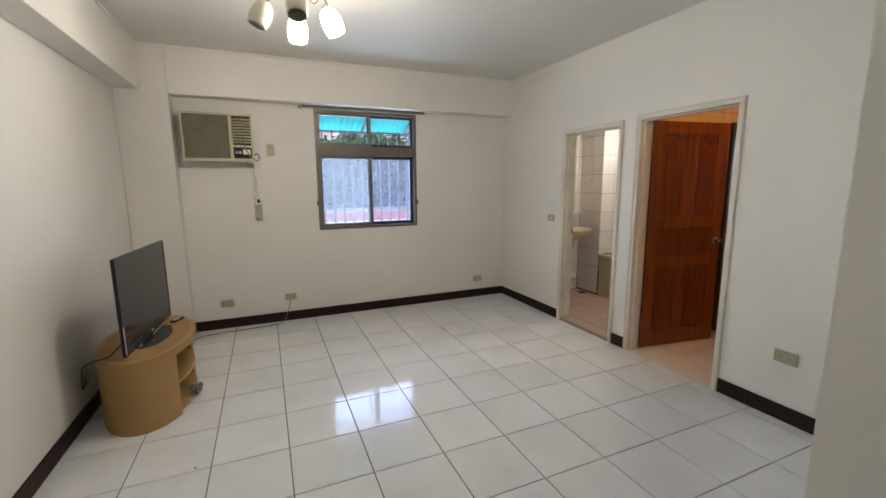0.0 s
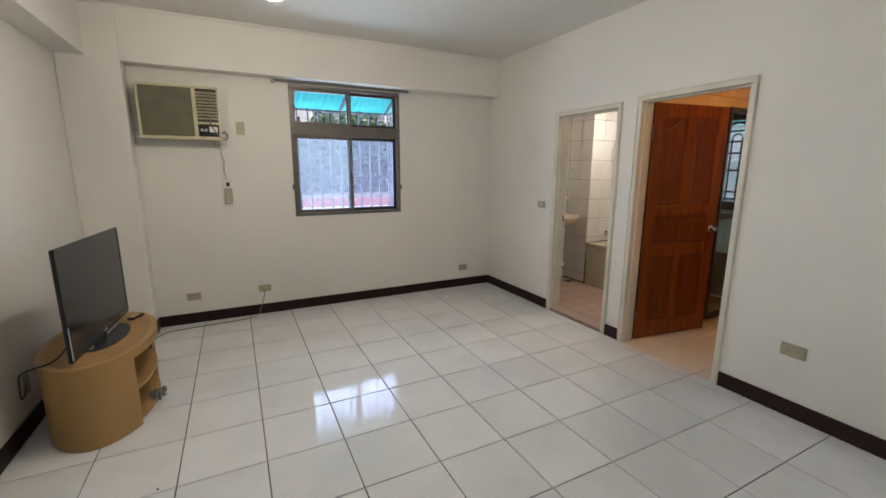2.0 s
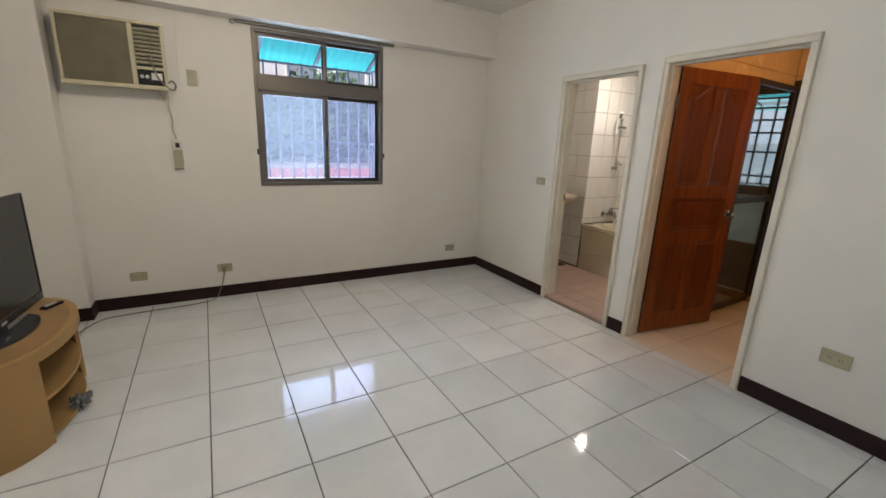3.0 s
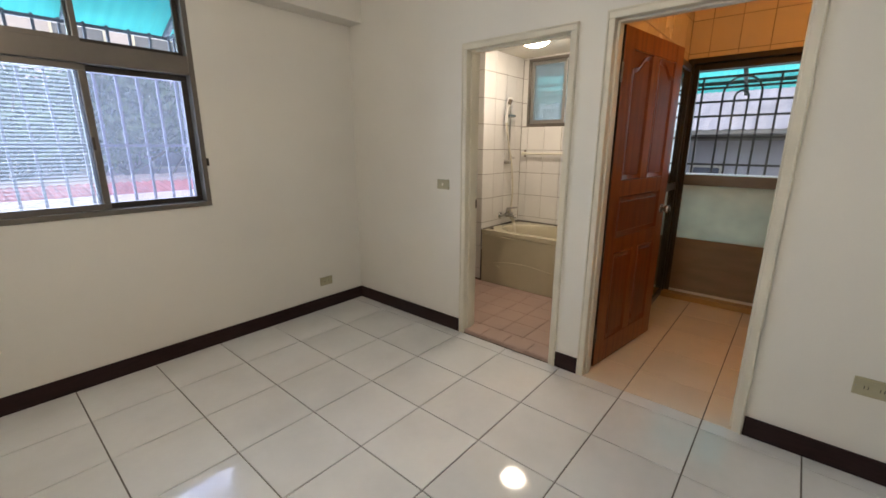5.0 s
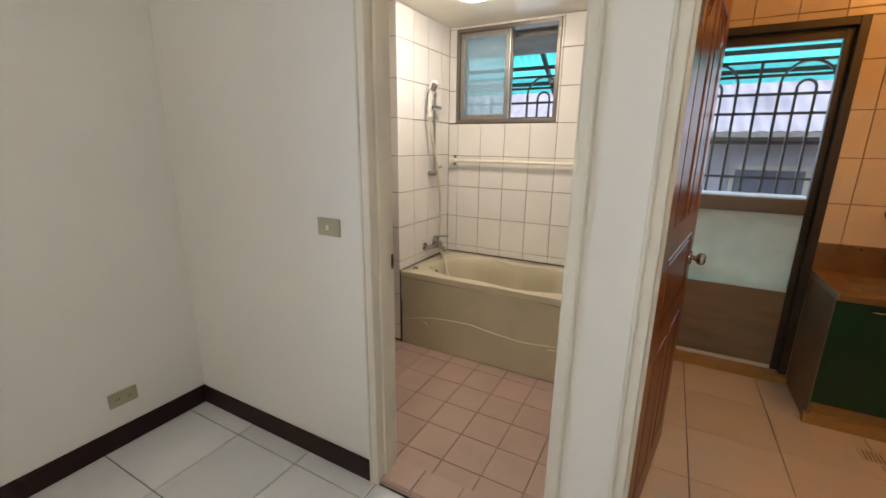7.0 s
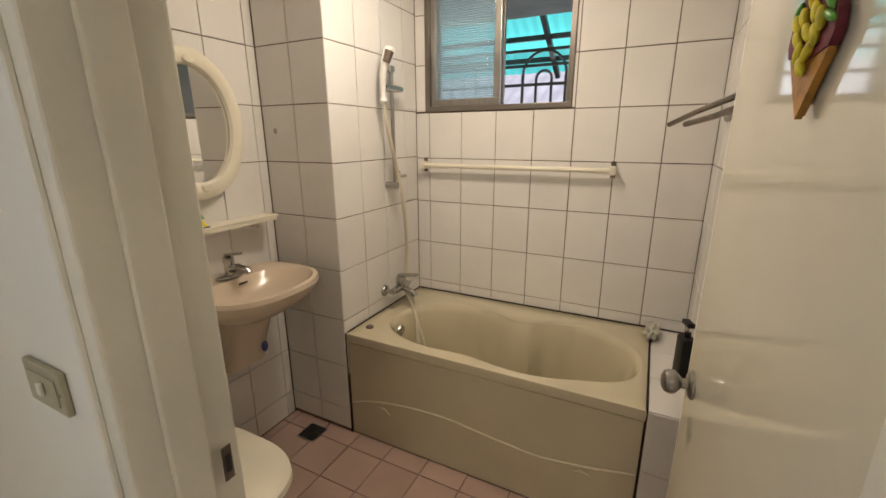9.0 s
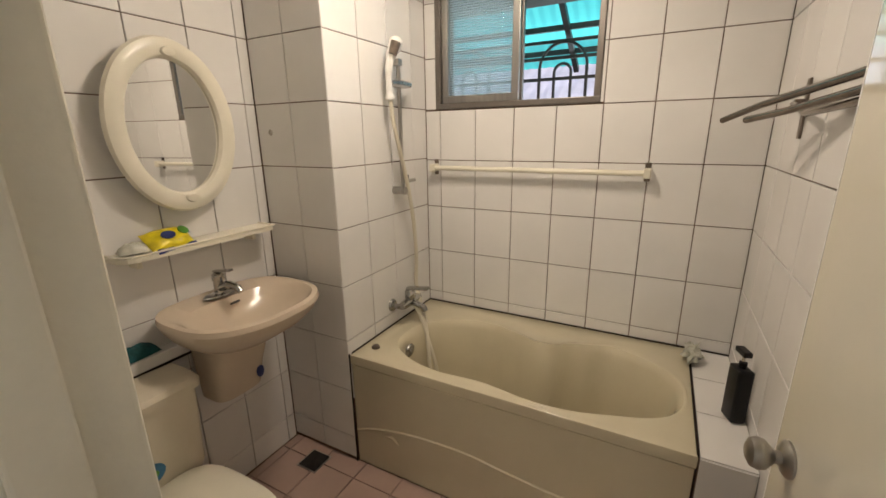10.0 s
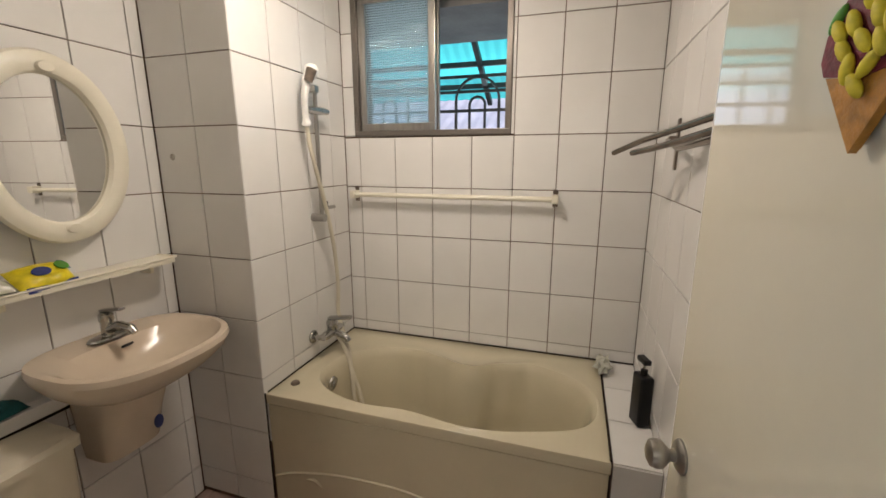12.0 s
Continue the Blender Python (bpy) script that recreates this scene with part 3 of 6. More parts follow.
# ---------------------------------------------------------------- wooden kitchen door
def arch_panel(x0, x1, z0, z1, rise, y_face, depth, side):
    """A raised field whose top edge rises to one side."""
    n, out = 14, []
    for i in range(n + 1):
        s = i / n
        k = s if side > 0 else 1 - s
        out.append((x0 + (x1 - x0) * s, z1 - rise + rise * (0.5 - 0.5 * math.cos(math.pi * min(1, max(0, (k - 0.12) / 0.72))))))
    outline = [(x0, z0)] + out + [(x1, z0)]
    bm = bmesh.new()

    def ring(inset, y):
        cx, cz = (x0 + x1) / 2, (z0 + z1) / 2
        fx, fz = 1 - 2 * inset / (x1 - x0), 1 - 2 * inset / (z1 - z0)
        return [bm.verts.new((cx + (x - cx) * fx, y, cz + (z - cz) * fz)) for x, z in outline]
    rings = [ring(0.0, y_face), ring(0.004, y_face + depth), ring(0.030, y_face + depth * 0.2), ring(0.034, y_face + depth * 0.6)]
    for r, q in zip(rings, rings[1:]):
        for i in range(len(r)):
            j = (i + 1) % len(r)
            bm.faces.new((r[i], r[j], q[j], q[i]))
    bm.faces.new(rings[-1])
    return bm


wood_door = thing("wooden_door", pose(4.268, 4.598, 0.012, 0, 0, -8.2), "reddish varnished wooden panel door standing open", "door")
W, H, D = 0.815, 2.005, 0.036
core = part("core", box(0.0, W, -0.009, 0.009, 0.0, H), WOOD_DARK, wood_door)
for x0, x1 in ((0.0, 0.115), (W - 0.115, W)):
    part("stile", box(x0, x1, -D / 2, D / 2, 0.0, H, 0.002), WOOD, wood_door)
for z0, z1 in ((0.0, 0.150), (0.735, 0.830), (1.085, 1.180), (1.900, H)):
    part("rail", box(0.1155, W - 0.1155, -D / 2 + 0.0006, D / 2 - 0.0006, z0, z1, 0.002), WOOD, wood_door)
mid = W / 2
for z0, z1 in ((0.1505, 0.7345), (1.1805, 1.8995)):
    part("mullion", box(mid - 0.045, mid + 0.045, -D / 2 + 0.0010, D / 2 - 0.0010, z0, z1, 0.002), WOOD, wood_door)
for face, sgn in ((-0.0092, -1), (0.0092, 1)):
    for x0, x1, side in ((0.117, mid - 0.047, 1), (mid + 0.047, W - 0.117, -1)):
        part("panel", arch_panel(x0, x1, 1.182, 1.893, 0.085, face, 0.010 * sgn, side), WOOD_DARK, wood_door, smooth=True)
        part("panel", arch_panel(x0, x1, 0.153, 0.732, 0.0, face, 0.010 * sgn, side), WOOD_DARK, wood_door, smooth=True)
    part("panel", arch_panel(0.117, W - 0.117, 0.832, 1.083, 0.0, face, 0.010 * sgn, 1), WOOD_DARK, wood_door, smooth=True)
for z in (0.22, 1.77):
    hinge = part("hinge", tube([(-0.008, -0.020, z - 0.05), (-0.008, -0.020, z + 0.05)], 0.007, 8), RUSTY, wood_door, "dark steel hinge")
    part("hinge_leaf", box(-0.007, -0.0003, -0.020, 0.018, z - 0.05, z + 0.05), RUSTY, hinge)


# added strip: the shadow of hinge edge and gap as a dark colour
part("hinge_edge_shade", box(-0.0022, -0.0002, -D / 2 + 0.001, D / 2 - 0.001, 0.0, H), EDGE_SHADE, wood_door, "dark strip painted as shade on the hinge edge")


def door_knob(parent, x, y, z, d, mat):
    """A round knob on its rose, standing out along y by the sign of d."""
    m = Matrix.Translation((x, y, z)) @ pose(0, 0, 0, -90 * d)
    knob = part("knob", lathe([(0, 0.062), (0.014, 0.0615), (0.024, 0.056), (0.0275, 0.046), (0.026, 0.036), (0.017, 0.027), (0.0115, 0.022), (0.0115, 0.008)], 20, m=m), mat, parent, "steel round door knob", True)
    part("rose", lathe([(0.0115, 0.012), (0.026, 0.0095), (0.032, 0.004), (0.032, 0.0)], 20, m=m), mat, knob, smooth=True)


door_knob(wood_door, W - 0.062, -D / 2, 0.955, -1, CHROME)
door_knob(wood_door, W - 0.062, D / 2, 0.955, 1, CHROME)
part("latch_plate", box(W - 0.0005, W + 0.0015, -0.011, 0.011, 0.92, 0.99), RUSTY, wood_door)

# ---------------------------------------------------------------- bathroom door
bath_door = thing("bathroom_door", pose(4.272, 4.7765, 0.010, 0, 0, 5.7), "glossy cream bathroom door standing open against the wall", "door")
part("leaf", box(0.0, 0.668, -0.015, 0.015, 0.0, 1.982, 0.003), DOOR_GLOSS, bath_door)
part("edge_strip", box(0.6682, 0.672, -0.0145, 0.0145, 0.0, 1.982, 0.001), WHITE_PLASTIC, bath_door)
door_knob(bath_door, 0.612, 0.015, 0.925, 1, STEEL)
part("latch_plate", box(0.6722, 0.6738, -0.010, 0.010, 0.89, 0.96), STEEL, bath_door)


# ---------------------------------------------------------------- living room things
def oval(rx, ry, n=48, cut=None):
    return [(rx * math.cos(2 * math.pi * i / n), ry * math.sin(2 * math.pi * i / n)) for i in range(n)]


# drum-shaped television stand, open on its far side
stand = thing("tv_stand", pose(0.398, 5.330, 0.0), "round-fronted tan laminate TV stand with open shelves", "tv stand")
RX, RY, SH = 0.270, 0.485, 0.468


def shell(a0, a1, z0, z1, thick=0.02, n=40):
    """A curved board between two angles of the oval."""
    bm = bmesh.new()
    cols = []
    for i in range(n + 1):
        a = radians(a0 + (a1 - a0) * i / n)
        c, s = math.cos(a), math.sin(a)
        o, q = (RX * c, RY * s), ((RX - thick) * c, (RY - thick) * s)
        cols.append([bm.verts.new((*o, z0)), bm.verts.new((*o, z1)), bm.verts.new((*q, z1)), bm.verts.new((*q, z0))])
    for p, q in zip(cols, cols[1:]):
        for k in range(4):
            bm.faces.new((p[k], p[(k + 1) % 4], q[(k + 1) % 4], q[k]))
    bm.faces.new(cols[0][::-1])
    bm.faces.new(cols[-1])
    return bm


part("front_shell", shell(180, 320, 0.0, SH - 0.05), CABINET_TAN, stand, smooth=True)
part("back_shell", shell(42, 180, 0.0, SH - 0.05), CABINET_TAN, stand, smooth=True)
top = part("top_rim", prism(oval(RX + 0.003, RY + 0.003, 64), SH - 0.05, SH, 0.008, 3), CABINET_TAN, stand, smooth=True)
part("top_inlay", prism(oval(RX - 0.032, RY - 0.032, 64), SH + 0.0002, SH + 0.003), CABINET_TOP, stand, "dusty brown inlaid top")
for z in (0.012, 0.205):
    part("shelf", prism(oval(RX - 0.021, RY - 0.021, 48), z, z + 0.018), CABINET_TAN, stand)
part("divider", box(-0.02, 0.0, -0.30, 0.30, 0.031, SH - 0.051), CABINET_TAN, stand)

# television, turned a little
tv = thing("television", pose(0.420, 5.295, 0.4715, 0, 0, 85.0), "black flat-screen television with a painted highlight low on one edge, switched off", "television")
part("screen_body", box(-0.448, 0.420, -0.004, 0.010, 0.030, 0.622, 0.005, seg=3), TV_SHELL, tv)
for a in ((-0.4485, 0.4205, 0.609, 0.6225), (-0.4485, 0.4205, 0.0298, 0.074)):
    part("bezel", box(a[0], a[1], -0.011, -0.0042, a[2], a[3], 0.003), TV_SHELL, tv)
for x0, x1 in ((-0.4485, -0.434), (0.406, 0.4205)):
    part("bezel", box(x0, x1, -0.011, -0.0042, 0.0745, 0.6085, 0.003), TV_SHELL, tv)
part("screen", box(-0.4335, 0.4055, -0.008, -0.0045, 0.0745, 0.6085), TV_SCREEN, tv, "dark grey dusty screen")
# grey highlight on the lower bezel edge, put in as a silver strip
part("edge_highlight", box(-0.4482, -0.4360, -0.0125, -0.0112, 0.045, 0.22, 0.0005), SILVER_PLASTIC, tv, "silver strip painted as an edge highlight")
part("emblem", box(-0.022, 0.022, -0.0122, -0.0111, 0.046, 0.056), SILVER_PLASTIC, tv)
part("rear_bulge", box(-0.27, 0.27, 0.0102, 0.055, 0.12, 0.45, 0.014, seg=3), TV_SHELL, tv)
part("neck", box(-0.075, 0.075, 0.0105, 0.034, 0.012, 0.118, 0.006), TV_SHELL, tv)
part("foot", prism(oval(0.225, 0.115, 48), 0.0, 0.012, 0.005, 3), material("smoked_tv_foot", (0.045, 0.047, 0.050), 0.10, vary=0.1, coat=0.6), tv, "glossy smoked oval foot", True)
tv_cable = thing("television_cable", pose(0, 0, 0), "black television cable hanging behind the stand", "cable")
part("cord", tube(curve_points([(0.34, 5.10, 0.56), (0.27, 5.00, 0.479), (0.20, 4.93, 0.478), (0.155, 4.925, 0.455), (0.135, 4.95, 0.38), (0.100, 5.04, 0.28), (0.070, 5.16, 0.255), (0.052, 5.235, 0.28)], 8), 0.0042, 7), BLACK, tv_cable, smooth=True)
# grey plug adapter, stood in for by an uneven lump
wrap = thing("plug_adapter", pose(0.640, 5.300, 0.0), "grey plug adapter on the floor, shaped as a crumpled lump", "plastic wrap")
bm = bmesh.new()
bmesh.ops.create_icosphere(bm, subdivisions=3, radius=1.0)
for v in bm.verts:
    k = 0.75 + 0.6 * noise.noise(v.co * 2.3) + 0.35 * noise.noise(v.co * 6.1)
    v.co = Vector((v.co.x * 0.055 * k, v.co.y * 0.085 * k, 0.035 + max(-0.0345, v.co.z * 0.035 * k)))
part("wrap", bm, material("adapter_grey", (0.20, 0.205, 0.21), 0.15, vary=0.2, scale=40), wrap)
remote = thing("remote_control", pose(0.520, 5.62, SH + 0.0035, 0, 0, 60), "small black remote control on the TV stand", "remote control")
part("case", box(-0.055, 0.055, -0.018, 0.018, 0.0, 0.016, 0.004), TV_SHELL, remote)
part("buttons", box(-0.04, 0.03, -0.011, 0.011, 0.0162, 0.0178, 0.001), SILVER_PLASTIC, remote)

# window air conditioner in its boarded recess
ac = thing("air_conditioner", pose(0.832, 6.765, 1.732) @ Matrix.Diagonal((1.035, 1.12, 1.11, 1.0)), "old yellowed window air conditioner in a boarded opening", "air conditioner")
part("mounting_board", box(-0.338, 0.370, -0.012, -0.0005, -0.060, 0.505, 0.002), WALL, ac, "white painted board")
part("casing", box(-0.285, 0.285, -0.128, -0.0125, 0.006, 0.402, 0.006), OLD_PLASTIC, ac)
for a in ((-0.290, 0.298, 0.0, 0.026), (-0.290, 0.298, 0.390, 0.410)):
    part("front_frame", box(a[0], a[1], -0.172, -0.1285, a[2], a[3], 0.005, seg=3), AC_TRIM, ac)
for x0, x1 in ((-0.290, -0.272), (0.096, 0.124), (0.280, 0.298)):
    part("front_frame", box(x0, x1, -0.172, -0.1285, 0.0265, 0.3895, 0.005, seg=3), AC_TRIM, ac)
part("filter_panel", box(-0.271, 0.0955, -0.166, -0.1285, 0.027, 0.389, 0.003), AC_GRILLE, ac, "dusty brown-grey intake panel")
part("vent_back", box(0.1245, 0.2795, -0.140, -0.1285, 0.027, 0.389), BLACK, ac)
for i in range(9):
    z = 0.165 + i * 0.0245
    part("louvre", move(box(-0.0775, 0.0775, -0.010, 0.010, -0.0025, 0.0025), pose(0.202, -0.155, z, -28)), AC_TRIM, ac)
part("control_panel", box(0.1245, 0.2795, -0.160, -0.1405, 0.027, 0.122, 0.003), TV_SHELL, ac, "black control panel")
part("divider_strip", box(0.1245, 0.2795, -0.166, -0.1405, 0.1225, 0.140, 0.002), AC_TRIM, ac)
part("label", box(0.205, 0.268, -0.1612, -0.1602, 0.062, 0.105), WHITE_PLASTIC, ac, "white rating sticker")
for x in (0.150, 0.180):
    part("dial", lathe([(0, 0.014), (0.011, 0.0135), (0.012, 0.0)], 14, m=Matrix.Translation((x, -0.160, 0.078)) @ pose(0, 0, 0, 90)), SILVER_PLASTIC, ac)
ac_cord = thing("power_cord", pose(0, 0, 0), "grey power cord hanging from the air conditioner", "cable")
part("cord", tube(curve_points([(1.045, 6.600, 2.02), (1.055, 6.585, 1.93), (1.075, 6.572, 1.84), (1.12, 6.572, 1.77), (1.165, 6.60, 1.742), (1.185, 6.66, 1.775), (1.165, 6.70, 1.815), (1.135, 6.72, 1.80)], 8), 0.0062, 7), CABLE_GREY, ac_cord, smooth=True)
part("lower_cord", tube(curve_points([(1.065, 6.745, 1.74), (1.075, 6.742, 1.69), (1.10, 6.74, 1.67), (1.125, 6.745, 1.70), (1.12, 6.752, 1.62), (1.135, 6.755, 1.54), (1.128, 6.755, 1.46), (1.143, 6.755, 1.40), (1.148, 6.752, 1.33)], 8), 0.0062, 7), CABLE_PALE, ac_cord, smooth=True)
part("tape", box(1.105, 1.130, 6.752, 6.764, 1.625, 1.72, 0.003), WHITE_PLASTIC, ac_cord)
breaker = thing("surface_socket", pose(1.148, YW - 0.0005, 1.265) @ Matrix.Diagonal((1.15, 1.4, 1.5, 1.0)), "small white surface-mounted socket box", "socket")
part("case", box(-0.029, 0.029, -0.036, 0.0, -0.078, 0.075, 0.005, seg=3), WHITE_PLASTIC, breaker)
part("cover", box(-0.026, 0.026, -0.040, -0.0362, -0.073, 0.025, 0.003), OLD_PLASTIC, breaker)
part("switch_slot", box(-0.012, 0.012, -0.0385, -0.0362, 0.035, 0.060), BLACK, breaker)


# ---------------------------------------------------------------- plates
def wall_plate(name, m, w, h, label, holes=(), toggle=False, blank=False):
    root = thing(name, m, label, "wall plate", "wall plates")
    part("plate", box(-w / 2, w / 2, -0.009, 0.0, -h / 2, h / 2, 0.003, seg=3), OLD_PLASTIC, root)
    part("inner_frame", box(-w / 2 + 0.014, w / 2 - 0.014, -0.0112, -0.0092, -h / 2 + 0.014, h / 2 - 0.014, 0.001), OLD_PLASTIC, root)
    for x in holes:
        for dx in (-0.006, 0.006):
            part("slot", box(x + dx - 0.0012, x + dx + 0.0012, -0.0120, -0.0113, -0.007, 0.007), BLACK, root)
    if toggle:
        part("rocker", box(-0.007, 0.007, -0.0165, -0.0113, -0.010, 0.010, 0.002), IVORY_PLASTIC, root)
    for x in (-w / 2 + 0.008, w / 2 - 0.008):
        part("screw", lathe([(0, 0.0015), (0.003, 0.001), (0.003, 0)], 8, m=Matrix.Translation((x, -0.009, 0)) @ pose(0, 0, 0, 90)), STEEL, root)
    return root


for x, z, w in ((0.766, 0.265, 0.118), (1.400, 0.270, 0.118), (3.752, 0.246, 0.118)):
    wall_plate("wall_socket", pose(x, YW - 0.0005, z), w, 0.072, "yellowed plastic double socket low on the wall", (-0.024, 0.024))
wall_plate("wall_socket", pose(XR - 0.0005, 3.385, 0.416, 0, 0, -90), 0.128, 0.080, "yellowed plastic double socket low on the wall", (-0.024, 0.024))
wall_plate("light_switch", pose(XR - 0.0005, 5.739, 1.118, 0, 0, -90), 0.112, 0.070, "yellowed light switch plate beside the doorway", (), True)
wall_plate("blank_plate", pose(1.298, YW - 0.0005, 1.860), 0.070, 0.118, "yellowed blank cover plate on the wall")
wall_plate("wall_socket", pose(XL + 0.0005, 5.245, 0.282, 0, 0, 90), 0.072, 0.118, "yellowed single socket behind the TV stand", (0.0,))

socket_cable = thing("floor_cable", pose(0, 0, 0), "thin grey cable running from socket along the floor", "cable")
part("cord", tube(curve_points([(1.395, 6.750, 0.262), (1.392, 6.742, 0.235), (1.375, 6.742, 0.15), (1.350, 6.738, 0.08), (1.30, 6.70, 0.008), (1.15, 6.64, 0.005), (0.9, 6.62, 0.005), (0.66, 6.60, 0.005), (0.52, 6.55, 0.005), (0.40, 6.30, 0.005), (0.25, 5.95, 0.005)], 8), 0.0042, 6), CABLE_GREY, socket_cable, smooth=True)
part("plug", box(1.378, 1.412, 6.728, 6.7525, 0.250, 0.276, 0.004), OLD_PLASTIC, socket_cable)
speck = thing("dirt_speck", pose(0.760, 4.37, 0.0), "dark crumb of dirt on the floor tile", "dirt")
part("crumb", lathe([(0, 0.004), (0.005, 0.003), (0.006, 0)], 8), BLACK, speck)

# ---------------------------------------------------------------- chandelier
chand = thing("chandelier", pose(1.43, 4.48, ZC), "four-armed brass chandelier with frosted tulip shades, two lit", "chandelier")
part("canopy", lathe([(0, -0.045), (0.02, -0.044), (0.05, -0.03), (0.062, -0.012), (0.065, -0.0005)], 28), BRASS, chand, smooth=True)
part("stem", lathe([(0.008, -0.04), (0.008, -0.20), (0.016, -0.215), (0.030, -0.24), (0.034, -0.265), (0.026, -0.295), (0.010, -0.315), (0, -0.322)], 20), BRASS, chand, smooth=True)
SHADE = [(0.0, 0.0), (0.020, 0.002), (0.040, 0.018), (0.052, 0.050), (0.055, 0.085), (0.050, 0.118), (0.046, 0.135)]
for i, (ang, lit) in enumerate(((-5, True), (85, True), (175, False), (265, False))):
    a = radians(ang)
    d = Vector((math.cos(a), math.sin(a), 0))
    p = [d * 0.02 + Vector((0, 0, -0.255)), d * 0.07 + Vector((0, 0, -0.225)), d * 0.12 + Vector((0, 0, -0.235)), d * 0.155 + Vector((0, 0, -0.275)), d * 0.150 + Vector((0, 0, -0.305))]
    arm = part("arm", tube(curve_points(p, 6), 0.0055, 8), BRASS, chand, smooth=True)
    part("scroll", tube(curve_points([d * 0.05 + Vector((0, 0, -0.25)), d * 0.085 + Vector((0, 0, -0.285)), d * 0.11 + Vector((0, 0, -0.27)), d * 0.10 + Vector((0, 0, -0.25))], 5), 0.003, 6), BRASS, arm, smooth=True)
    tip = p[-1]
    tilt = Matrix.Translation(tip) @ Matrix.Rotation(a, 4, "Z") @ Matrix.Rotation(radians(180 - 24), 4, "Y")
    part("holder", lathe([(0, -0.012), (0.018, -0.010), (0.022, 0.012), (0.0, 0.013)], 16, m=tilt), BRASS, arm, smooth=True)
    bm = lathe(SHADE, 24, m=tilt)
    if lit:
        part("shade", lathe(SHADE + [(0.030, 0.140), (0, 0.142)], 24, m=tilt), LIT_SHADE, arm, "glowing frosted glass shade", True)
        bm.free()
    else:
        sh = part("shade", bm, FROST, arm, "unlit frosted glass shade", True)
        mod = sh.modifiers.new("thickness", "SOLIDIFY")
        mod.thickness = 0.003


# ---------------------------------------------------------------- bathroom things
def loop(a, b, p, n, z, cx=0.0, cy=0.0, pinch=0.0, pinch_at=0.0, back=None, rise=0.0):
    """A closed ring: a superellipse, narrowed at one stretch, with an own squareness for its back half."""
    out = []
    for i in range(n):
        t = 2 * math.pi * i / n
        c, s = math.cos(t), math.sin(t)
        q = back if (back and s > 0) else p
        x = a * math.copysign(abs(c) ** (2 / q), c)
        y = b * math.copysign(abs(s) ** (2 / q), s)
        k = 1 - pinch * math.exp(-(((y / b) - pinch_at) / 0.30) ** 2)
        out.append(Vector((cx + x * k, cy + y, z + rise * (1 - k))))
    return out


def loft(rings, close_first=True, close_last=True):
    bm = bmesh.new()
    vs = [[bm.verts.new(p) for p in r] for r in rings]
    n = len(vs[0])
    for a, b in zip(vs, vs[1:]):
        for i in range(n):
            bm.faces.new((a[i], a[(i + 1) % n], b[(i + 1) % n], b[i]))
    if close_first:
        bm.faces.new(vs[0][::-1])
    if close_last:
        bm.faces.new(vs[-1])
    return bm


TX, TY, TZ = 5.725, 5.578, 0.531
tub = thing("bathtub", pose(TX, TY, BZ), "ivory acrylic bathtub with moulded wavy rim", "bathtub")
HZ = TZ - BZ
N = 112


def well(inset, z, n=N, lift=0.0):
    """The tub's opening: straight along the front, waisted at the back, drawn in by inset."""
    ctrl = [(-0.62, 0.225), (-0.50, 0.232), (-0.36, 0.240), (-0.22, 0.165), (-0.12, 0.062), (-0.04, 0.066), (0.08, 0.140), (0.19, 0.200), (0.31, 0.222), (0.47, 0.200), (0.62, 0.18)]
    out = []
    for i in range(n):
        t = 2 * math.pi * i / n
        c, s = math.cos(t), math.sin(t)
        yn = math.copysign(abs(s) ** (2 / 2.6), s)
        xn = math.copysign(abs(c) ** (2 / 2.6), c)
        y = -0.040 + yn * (0.598 - inset)
        k = min(max(y, -0.619), 0.619)
        for (y0, b0), (y1, b1) in zip(ctrl, ctrl[1:]):
            if y0 <= k <= y1:
                f = (k - y0) / (y1 - y0)
                f = f * f * (3 - 2 * f)
                back = b0 + (b1 - b0) * f
        front = -0.336 + 0.034 * math.exp(-((y - 0.07) / 0.15) ** 2) + 0.016 * math.exp(-((y + 0.45) / 0.12) ** 2)
        m, h = (front + back) / 2, (back - front) / 2 - inset
        bulge = max(0.0, 0.22 - back) if c > 0 else 0.0
        out.append(Vector((max(-0.352, m + h * xn), max(-0.655, min(0.655, y)), z + lift * bulge * max(0.0, xn) ** 2)))
    return out


def rim_ring(hx, hy, z):
    """A rectangle round the opening, its points in line with the opening's own."""
    out = []
    for i in range(N):
        c, s = math.cos(2 * math.pi * i / N), math.sin(2 * math.pi * i / N)
        p = Vector((-0.05 + 0.285 * math.copysign(abs(c) ** (2 / 2.6), c), -0.040 + 0.598 * math.copysign(abs(s) ** (2 / 2.6), s), z))
        k = min(hx / max(abs(p.x), 1e-6), hy / max(abs(p.y), 1e-6))
        out.append(Vector((p.x * k, p.y * k, z)))
    for sx, sy in ((1, 1), (1, -1), (-1, 1), (-1, -1)):
        best = min(out, key=lambda v: abs(v.x - sx * hx) + abs(v.y - sy * hy))
        best.x, best.y = sx * hx, sy * hy
    return out


def between(r, q, f, z):
    return [Vector((a.x + (b.x - a.x) * f, a.y + (b.y - a.y) * f, z)) for a, b in zip(r, q)]


